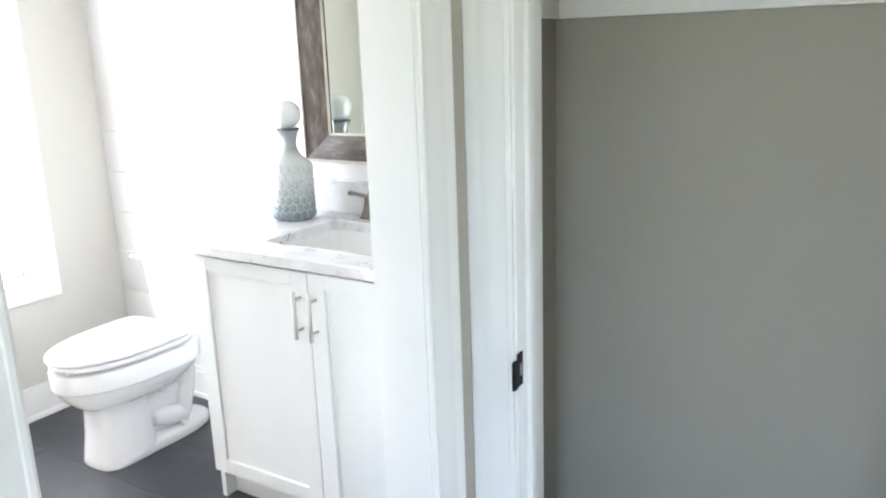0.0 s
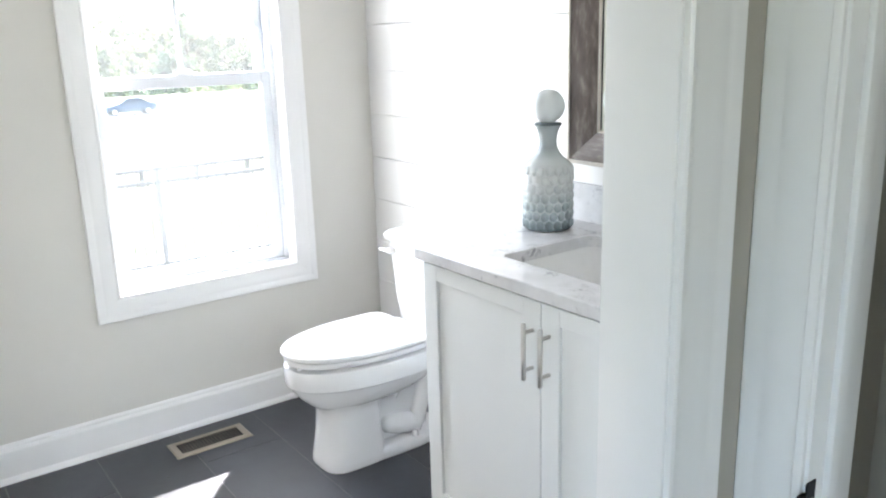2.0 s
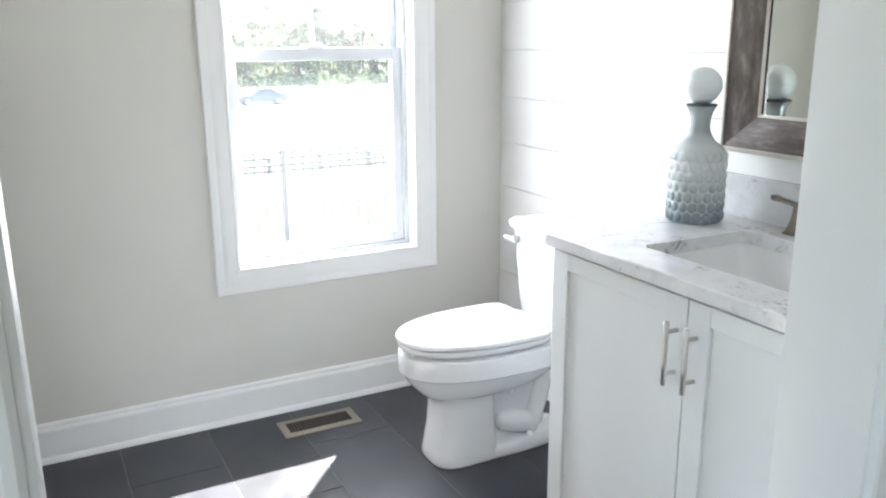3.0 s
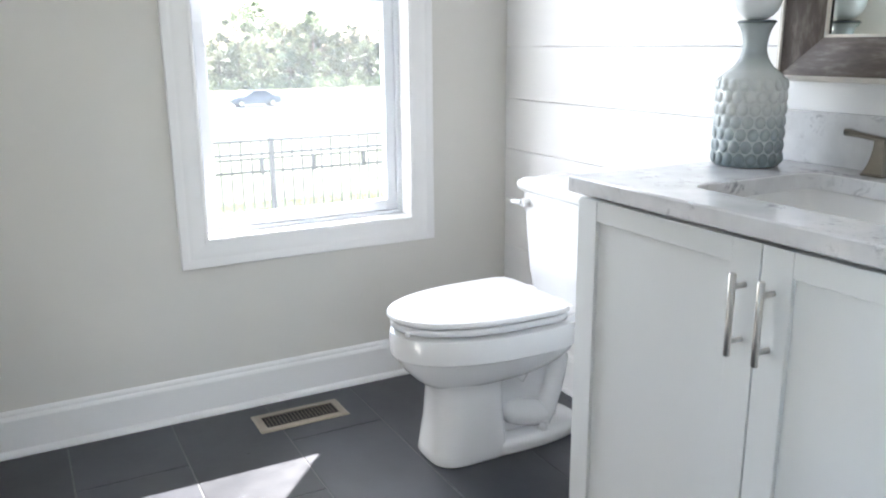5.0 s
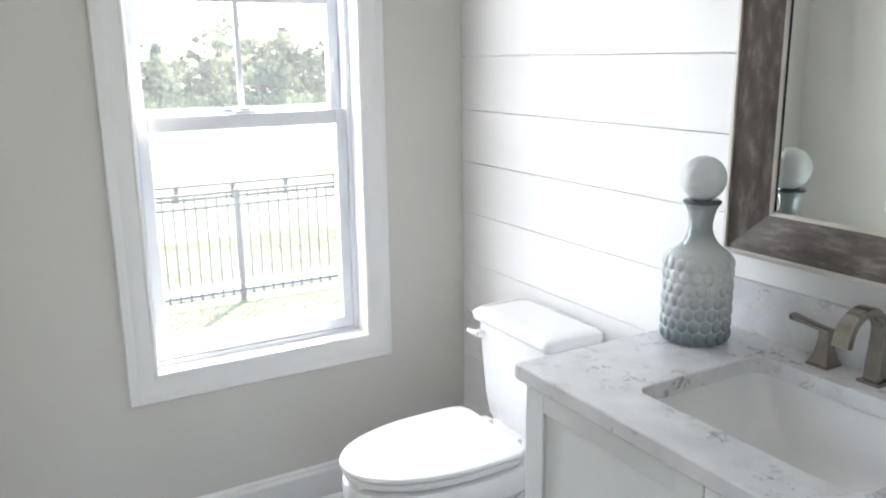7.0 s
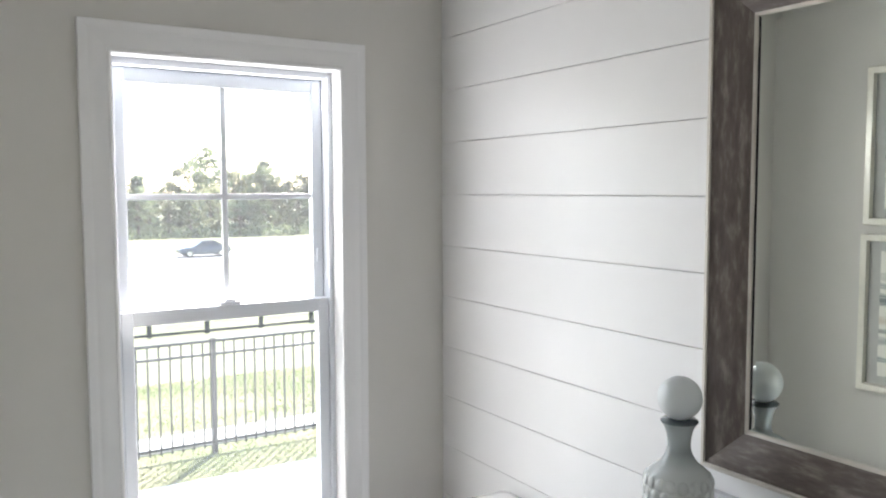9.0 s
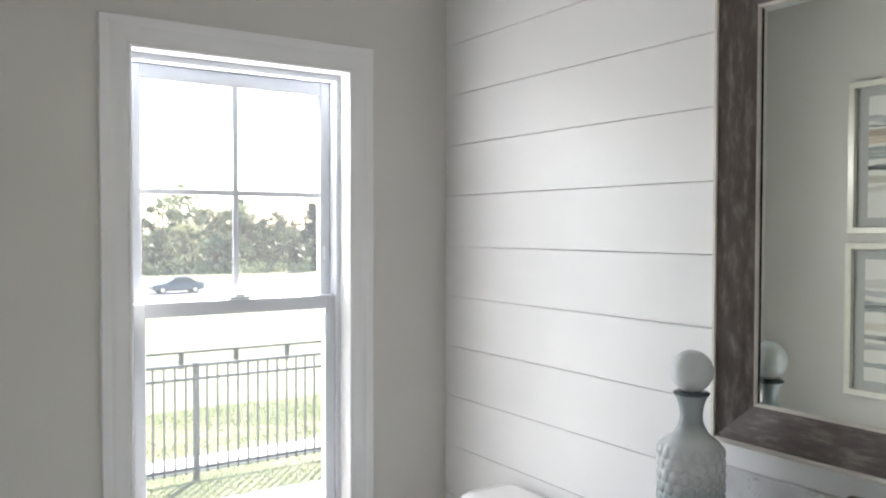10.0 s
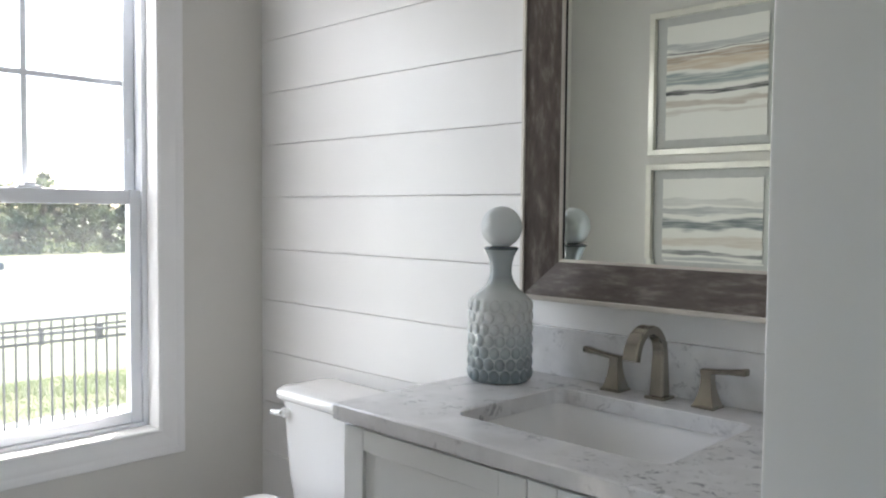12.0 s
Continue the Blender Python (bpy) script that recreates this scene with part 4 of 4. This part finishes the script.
# ---- mirror ----
def wall_mirror():
    x0, x1, z0, z1 = 1.320, 1.992, 1.182, 2.102
    m = thing("wall_mirror", ((x0 + x1) / 2, -0.001, z0), "large mirror in a weathered grey-brown wooden frame", "mirror")
    prof = [(0.0, 0.016), (0.0, 0.024), (0.006, 0.027), (0.012, 0.030), (0.078, 0.056), (0.081, 0.056), (0.081, 0.016)]
    edge = [(0.0812, 0.0), (0.0812, 0.058), (0.0830, 0.061), (0.0900, 0.060), (0.0930, 0.056), (0.0930, 0.0)]
    lip = [(-0.006, 0.010), (-0.006, 0.021), (-0.001, 0.0245), (-0.0002, 0.0245), (-0.0002, 0.010)]
    fwd = (0, -1, 0)
    sides = (((x0, 0, z1), (x1, 0, z1), (0, 0, -1), M_WOODX), ((x1, 0, z0), (x0, 0, z0), (0, 0, 1), M_WOODX), ((x0, 0, z0), (x0, 0, z1), (1, 0, 0), M_WOODZ), ((x1, 0, z1), (x1, 0, z0), (-1, 0, 0), M_WOODZ))
    for a, b, inw, mm in sides:
        s = part("frame_side", sweep_side(prof, a, b, inw, fwd), mm, m, smooth=25)
        part("edge_strip", sweep_side(edge, a, b, inw, fwd), M_PALE, s, "pale wooden edge strip", smooth=30)
        part("inner_lip", sweep_side(lip, a, b, inw, fwd), M_PALE, s, smooth=30)
    part("backing", boxed(x0 - 0.080, x1 + 0.080, -0.0115, -0.0005, z0 - 0.080, z1 + 0.080), M_BACK, m)
    # thin dark strips along the left and right edges of the glass
    for a, b, inw, mm in sides[2:]:
        part("dark_edge_line", sweep_side([(-0.0105, 0.0158), (-0.0105, 0.0168), (-0.0062, 0.0168), (-0.0062, 0.0158)], a, b, inw, fwd), M_NEARBLACK, m)
    rim = lambda g, y: [(x0 + g, y, z0 + g), (x1 - g, y, z0 + g), (x1 - g, y, z1 - g), (x0 + g, y, z1 - g)]
    part("mirror_glass", loft([rim(-0.004, -0.012), rim(-0.004, -0.0151), rim(0.019, -0.0160)]), M_MIRROR, m, "clear silvered glass with a bevelled rim")
    return m


wall_mirror()


# ---- framed paintings on the far wall ----
def framed_painting(x0, x1, z0, z1, paint, label):
    e = thing("framed_painting", ((x0 + x1) / 2, RY, (z0 + z1) / 2), label, "painting", "pair of framed paintings")
    prof = [(0.0, 0.004), (0.0, 0.030), (0.002, 0.033), (0.026, 0.034), (0.028, 0.032), (0.028, 0.0)]
    a0, a1, c0, c1 = x0 + 0.028, x1 - 0.028, z0 + 0.028, z1 - 0.028
    Y = RY + 0.0005
    for a, b, inw in (((a0, Y, c1), (a1, Y, c1), (0, 0, -1)), ((a1, Y, c0), (a0, Y, c0), (0, 0, 1)), ((a0, Y, c0), (a0, Y, c1), (1, 0, 0)), ((a1, Y, c1), (a1, Y, c0), (-1, 0, 0))):
        part("frame_side", sweep_side(prof, a, b, inw, (0, 1, 0)), M_CHAMP, e, smooth=30)
    part("mat_board", boxed(a0 - 0.001, a1 + 0.001, Y, Y + 0.006, c0 - 0.001, c1 + 0.001), M_MAT, e)
    # a sheet with torn edges
    rng = random.Random(round(z0 * 100))
    g = 0.052
    pts = []
    cs = [(a0 + g, c0 + g * 0.8), (a1 - g, c0 + g * 0.8), (a1 - g, c1 - g * 0.8), (a0 + g, c1 - g * 0.8)]
    for (xa, za), (xb, zb) in zip(cs, cs[1:] + cs[:1]):
        for k in range(40):
            u = k / 40
            pts.append((xa + (xb - xa) * u + rng.uniform(-0.0016, 0.0016), za + (zb - za) * u + rng.uniform(-0.0016, 0.0016)))
    mx, mz = (x0 + x1) / 2, (z0 + z1) / 2
    bm = loft([[(x - mx, y, z - mz) for x, z in pts] for y in (0.010, 0.0115)])
    part("sheet", bm, paint, e, "paper with loose grey, teal and tan washes", at=1)
    return e


TEAL, DARK, TAN, GREY = (0.33, 0.375, 0.37), (0.085, 0.09, 0.09), (0.46, 0.37, 0.29), (0.46, 0.48, 0.47)
framed_painting(0.472, 1.112, 1.572, 2.236, painting("wash_painting_hills", 1.7, [(0.158, 0.018, GREY), (0.132, 0.004, (0.2, 0.21, 0.2)), (0.105, 0.012, TAN), (0.073, 0.022, (0.62, 0.52, 0.40)), (0.012, 0.026, TEAL), (-0.050, 0.014, DARK), (-0.095, 0.010, (0.55, 0.50, 0.43)), (-0.135, 0.012, (0.65, 0.62, 0.56))]), "champagne-framed abstract painting in teal, black and tan washes")
framed_painting(0.466, 1.106, 0.860, 1.531, painting("wash_painting_sea", 4.3, [(0.16, 0.016, (0.62, 0.62, 0.58)), (0.12, 0.014, GREY), (0.055, 0.026, (0.20, 0.235, 0.235)), (-0.02, 0.024, (0.66, 0.61, 0.53)), (-0.075, 0.010, (0.25, 0.26, 0.25)), (-0.12, 0.02, GREY), (-0.19, 0.014, TEAL)]), "champagne-framed abstract painting in slate grey and sand washes")


# ---- floor register ----
def floor_vent():
    x0, x1, y0, y1 = 0.102, 0.234, -1.035, -0.742
    v = thing("floor_vent", ((x0 + x1) / 2, (y0 + y1) / 2, 0), "tan metal floor register with dark slots", "vent")
    a0, a1, b0, b1 = x0 + 0.024, x1 - 0.024, y0 + 0.026, y1 - 0.026
    bm = bmesh.new()
    outer, inner = [(x0, y0), (x1, y0), (x1, y1), (x0, y1)], [(a0, b0), (a1, b0), (a1, b1), (a0, b1)]
    mid = [(x0 + 0.006, y0 + 0.006), (x1 - 0.006, y0 + 0.006), (x1 - 0.006, y1 - 0.006), (x0 + 0.006, y1 - 0.006)]
    loft([[(x, y, z) for x, y in ring] for ring, z in ((outer, 0.0003), (outer, 0.002), (mid, 0.0055), (inner, 0.0055), (inner, 0.0003))], caps=False, bm=bm)
    part("frame", bm, M_VENT, v)
    # a flat dark plate in place of the shade inside the register
    part("slot_shade_plate", boxed(a0, a1, b0, b1, 0.0002, 0.0008), M_NEARBLACK, v)
    n = 20
    for k in range(1, n):
        y = b0 + (b1 - b0) * k / n
        part("slat", boxed(a0, a1, y - 0.0013, y + 0.0013, 0.0010, 0.0030), M_SLAT, v)
    return v


floor_vent()


# ---- outside ----
def ground_z(x):
    pts = [(-2600, -4.3), (-75, -4.3), (-28, -3.58), (-6.4, -0.84), (1, -0.82), (400, -0.82)]
    for (xa, za), (xb, zb) in zip(pts, pts[1:]):
        if x <= xb:
            return za + (zb - za) * (x - xa) / (xb - xa)
    return -0.82


xs = [-2600, -600, -200, -120, -95, -75] + [-72 + 2.5 * k for k in range(18)] + [-28 + 0.7 * k for k in range(40)] + [0.5, 60, 400]
ys = [-1500, -300, -60] + [-20 + 2.0 * k for k in range(45)] + [90, 300, 1500]
bm = bmesh.new()
grid = [[bm.verts.new((x, y, ground_z(x) + (0.06 * noise.noise(Vector((x * 0.4, y * 0.4, 0))) if -70 < x < -7.5 else 0.0))) for y in ys] for x in xs]
for i in range(len(xs) - 1):
    for j in range(len(ys) - 1):
        bm.faces.new((grid[i][j], grid[i + 1][j], grid[i + 1][j + 1], grid[i][j + 1]))
setting("ground", bm, M_GRASS, "dry patchy green lawn sloping down to a road", "ground", smooth=60)
setting("road", boxed(-74, -66, -200, 300, -4.5, -4.11), M_ROAD, "grey asphalt road beyond the lawn", "road")
setting("pavement", boxed(-6.02, -5.56, -30, 40, -0.92, -0.808, bev=0.01), M_CONC, "pale concrete walk beside the fence", "pavement")
setting("pavement_patio", boxed(-4.56, -0.17, -12, 14, -0.92, -0.806, bev=0.01), M_CONC, "pale concrete patio along the house", "pavement")
rng = random.Random(5)
v, f = [], []
for k in range(42000):
    x, y = rng.uniform(-11, -4.59), rng.uniform(-1.5, 6.5)
    if -6.06 < x < -5.52:
        continue
    z, h, a, w = ground_z(x), rng.uniform(0.015, 0.045), rng.uniform(0, 6.28), rng.uniform(0.003, 0.007)
    i = len(v)
    v += [(x - w * math.cos(a), y - w * math.sin(a), z - 0.01), (x + w * math.cos(a), y + w * math.sin(a), z - 0.01), (x + rng.uniform(-0.03, 0.03), y + rng.uniform(-0.03, 0.03), z + h)]
    f.append((i, i + 1, i + 2))
me = bpy.data.meshes.new("grass")
me.from_pydata(v, [], f)
me.materials.append(M_BLADE)
tagged(new("grass", me), "short patchy blades of lawn grass", "grass", kind="stuff")


def fence(x, y0, y1, top, foot, step, post_step, post_at, label):
    e = thing("metal_fence", (x, (y0 + y1) / 2, foot), label, "fence")
    for z in (top - 0.016, top - 0.145, foot + 0.100):
        part("rail", boxed(x - 0.013, x + 0.013, y0, y1, z - 0.013, z + 0.013), M_FENCE, e)
    me = None
    n = int((y1 - y0) / step)
    for k in range(n + 1):
        y = y0 + k * step
        if me is None:
            ob = part("picket", boxed(-0.008, 0.008, -0.008, 0.008, foot + 0.045, top - 0.004), M_FENCE, e, at=1)
            me = ob.data
        else:
            ob = new("picket", me)
            ob.parent = e
        ob.location = (0, y - (y0 + y1) / 2, -foot)
    k = math.ceil((y0 - post_at) / post_step)
    while post_at + k * post_step <= y1:
        y = post_at + k * post_step
        p = part("post", boxed(x - 0.026, x + 0.026, y - 0.026, y + 0.026, foot - 0.1, top + 0.012), M_FENCE, e)
        part("post_cap", taper(x, y, top + 0.012, top + 0.022, 0.030, 0.014, 2), M_FENCE, p)
        k += 1
    return e


fence(-5.30, -1.2, 5.6, 0.290, -0.82, 0.1025, 2.29, 0.64, "black metal picket fence beside a concrete walk")


def rail_fence(x, y0, y1, top, foot):
    e = thing("rail_fence", (x, (y0 + y1) / 2, foot), "dark rail fence lower on the lawn", "fence")
    for z, h in ((top - 0.03, 0.04), (top - 0.50, 0.05)):
        part("rail", boxed(x - 0.02, x + 0.02, y0, y1, z - h, z + h), M_FENCE, e)
    y = y0
    while y <= y1:
        part("post", boxed(x - 0.075, x + 0.075, y - 0.075, y + 0.075, foot - 0.1, top), M_FENCE, e)
        y += 2.0
    return e


rail_fence(-26.5, -1.65, 25.0, -2.80, ground_z(-26.5))


def make_tree(h, spread, seed, leaf, conical=False):
    rng = random.Random(seed)
    t = thing("tree", (0, 0, 0), "leafy green tree at the far edge of the lawn", "tree", "tree line")
    bm = tube([(0, 0, -0.3), (0.1, 0, h * 0.3), (0.05, 0.1, h * 0.6), (0, 0, h * 0.92)], [h * 0.03, h * 0.022, h * 0.013, 0.02], 8)
    tips = []
    for k in range(11):
        z = h * rng.uniform(0.2, 0.8)
        a = rng.uniform(0, 6.28)
        r = spread * rng.uniform(0.5, 0.95) * (1.15 - z / h)
        tip = (r * math.cos(a), r * math.sin(a), z + h * rng.uniform(0.04, 0.16))
        tips.append(tip)
        tube([(0, 0, z), (tip[0] * 0.5, tip[1] * 0.5, z + (tip[2] - z) * 0.4), tip], [h * 0.010, h * 0.006, 0.01], 6, bm=bm)
    part("trunk", bm, M_DIRT, t)
    v, f = [], []
    for k in range(38):
        z = h * (0.16 + 0.86 * rng.random() ** 0.9)
        lim = spread * ((1.05 - z / h) if conical else math.sqrt(max(0.05, 1 - ((z / h - 0.48) / 0.56) ** 2)))
        a, r = rng.uniform(0, 6.28), lim * math.sqrt(rng.random())
        c = Vector((r * math.cos(a), r * math.sin(a), z))
        size = spread * rng.uniform(0.12, 0.26)
        for q in range(60):
            d = Vector((rng.gauss(0, 1), rng.gauss(0, 1), rng.gauss(0, 0.7))) * size * 0.52
            p = c + d
            s = rng.uniform(0.10, 0.24)
            u = Vector((rng.gauss(0, 1), rng.gauss(0, 1), rng.gauss(0, 1))).normalized()
            w = u.cross(Vector((rng.gauss(0, 1), rng.gauss(0, 1), rng.gauss(0, 1)))).normalized()
            i = len(v)
            v += [p - u * s, p + w * s * 0.6, p + u * s, p - w * s * 0.6]
            f.append((i, i + 1, i + 2, i + 3))
    me = bpy.data.meshes.new("crown")
    me.from_pydata(v, [], f)
    me.materials.append(leaf)
    ob = new("crown", me)
    ob.parent = t
    return t


kinds = [make_tree(8.0, 3.0, 11, M_LEAF[0]), make_tree(7.0, 3.2, 12, M_LEAF[1]), make_tree(7.0, 3.0, 13, M_LEAF[1], True), make_tree(6.0, 2.8, 14, M_LEAF[2])]
rng = random.Random(21)
spots = []
for row, x in enumerate((-106, -111, -117, -123)):
    y = -4.0 + row * 1.1
    while y < 74:
        spots.append((x + rng.uniform(-2, 2), y, row))
        y += rng.uniform(3.4, 7.4)
used = set()
for x, y, row in spots:
    k = rng.randrange(4)
    m = pose(x, y, -4.3, 0, 0, rng.uniform(0, 360))
    s = rng.uniform(0.68, 1.36) + (0.12 if row == 3 else 0)
    if k not in used:
        used.add(k)
        kinds[k].matrix_basis = m
        kinds[k].scale = (s, s, s)
    else:
        old = tuple(kinds[k].scale)
        kinds[k].scale = (s, s, s * rng.uniform(0.9, 1.1))
        copy_thing(kinds[k], m)
        kinds[k].scale = old
# undergrowth along the foot of the trees
v, f = [], []
for k in range(16000):
    x, y = rng.uniform(-126, -101), rng.uniform(-8, 78)
    p = Vector((x, y, -4.3 + rng.random() ** 1.6 * (1.0 + 1.2 * noise.noise(Vector((y * 0.25, x * 0.2, 3.0)))) * 0.9))
    s = rng.uniform(0.15, 0.38)
    u = Vector((rng.gauss(0, 1), rng.gauss(0, 1), rng.gauss(0, 1))).normalized()
    w = u.cross(Vector((rng.gauss(0, 1), rng.gauss(0, 1), rng.gauss(0, 1)))).normalized()
    i = len(v)
    v += [p - u * s, p + w * s * 0.7, p + u * s, p - w * s * 0.7]
    f.append((i, i + 1, i + 2, i + 3))
me = bpy.data.meshes.new("undergrowth")
me.from_pydata(v, [], f)
me.materials.append(M_LEAF[0])
tagged(new("undergrowth", me), "dense dark green shrubs below the far trees", "shrubs", kind="stuff")


def car(x, y, z, turn):
    """A saloon: the length runs along its own y."""
    c = thing("car", (x, y, z), "dark grey car on the far road", "car")

    def sec(y, w, z0, z1):
        return [(-w, y, z0), (w, y, z0), (w, y, (z0 + z1) / 2), (w * 0.9, y, z1), (-w * 0.9, y, z1), (-w, y, (z0 + z1) / 2)]

    part("body", loft([sec(-2.25, 0.72, 0.38, 0.68), sec(-2.1, 0.85, 0.28, 0.80), sec(-0.9, 0.90, 0.24, 0.92), sec(1.4, 0.90, 0.24, 0.96), sec(2.1, 0.85, 0.30, 0.92), sec(2.25, 0.75, 0.42, 0.80)]), M_CARPAINT, c, smooth=35, at=1)
    part("cabin", loft([sec(-0.95, 0.78, 0.90, 0.93), sec(-0.25, 0.74, 0.90, 1.38), sec(0.9, 0.74, 0.92, 1.40), sec(1.65, 0.78, 0.92, 0.97)]), M_CARGLASS, c, smooth=30, at=1)
    part("roof", loft([sec(-0.22, 0.70, 1.37, 1.42), sec(0.88, 0.70, 1.39, 1.44)]), M_CARPAINT, c, at=1)
    for yy in (-1.4, 1.4):
        for sx in (-1, 1):
            w = part("wheel", tube([(sx * 0.70, yy, 0.32), (sx * 0.90, yy, 0.32)], 0.32, 20), M_TYRE, c, smooth=30, at=1)
            part("rim", tube([(sx * 0.90, yy, 0.32), (sx * 0.915, yy, 0.32)], 0.20, 14), M_NICKEL, w, smooth=30, at=1)
    c.rotation_euler = (0, 0, radians(turn))
    return c


car(-70.0, 18.0, -4.11, 0)

# ---- shiplap boards and floor tiles ----
PITCH, FIRST = 0.1816, 0.4375
z = FIRST - 3 * PITCH
while z < RZ:
    za, zb = max(z, 0.0) + 0.0011, min(z + PITCH, RZ) - 0.0011
    if zb - za > 0.01:
        part("board", boxed(0.0005, RX - 0.0005, 0.0, 0.0125, za, zb, bev=0.0008), M_SHIPLAP, shiplap)
    z += PITCH
# long tiles laid in half bond, their length away from the window wall
TX, TY = 0.625, 0.3045
rng = random.Random(3)
y, j = -0.662 + 3 * TY, 0
while y > RY:
    x = (0.318 if j % 2 else 0.0055) - TX
    while x < RX + 0.05:
        xa, xb, ya, yb = max(x, 0.002) + 0.0016, min(x + TX, RX + 0.058) - 0.0016, max(y - TY, RY + 0.002) + 0.0016, min(y, -0.002) - 0.0016
        if xb - xa > 0.004 and yb - ya > 0.01:
            part("tile", boxed(xa, xb, ya, yb, -0.010, -0.0004 + rng.uniform(-0.0003, 0.0003), bev=0.0014), M_SLATE, floor)
        x += TX
    y -= TY
    j += 1
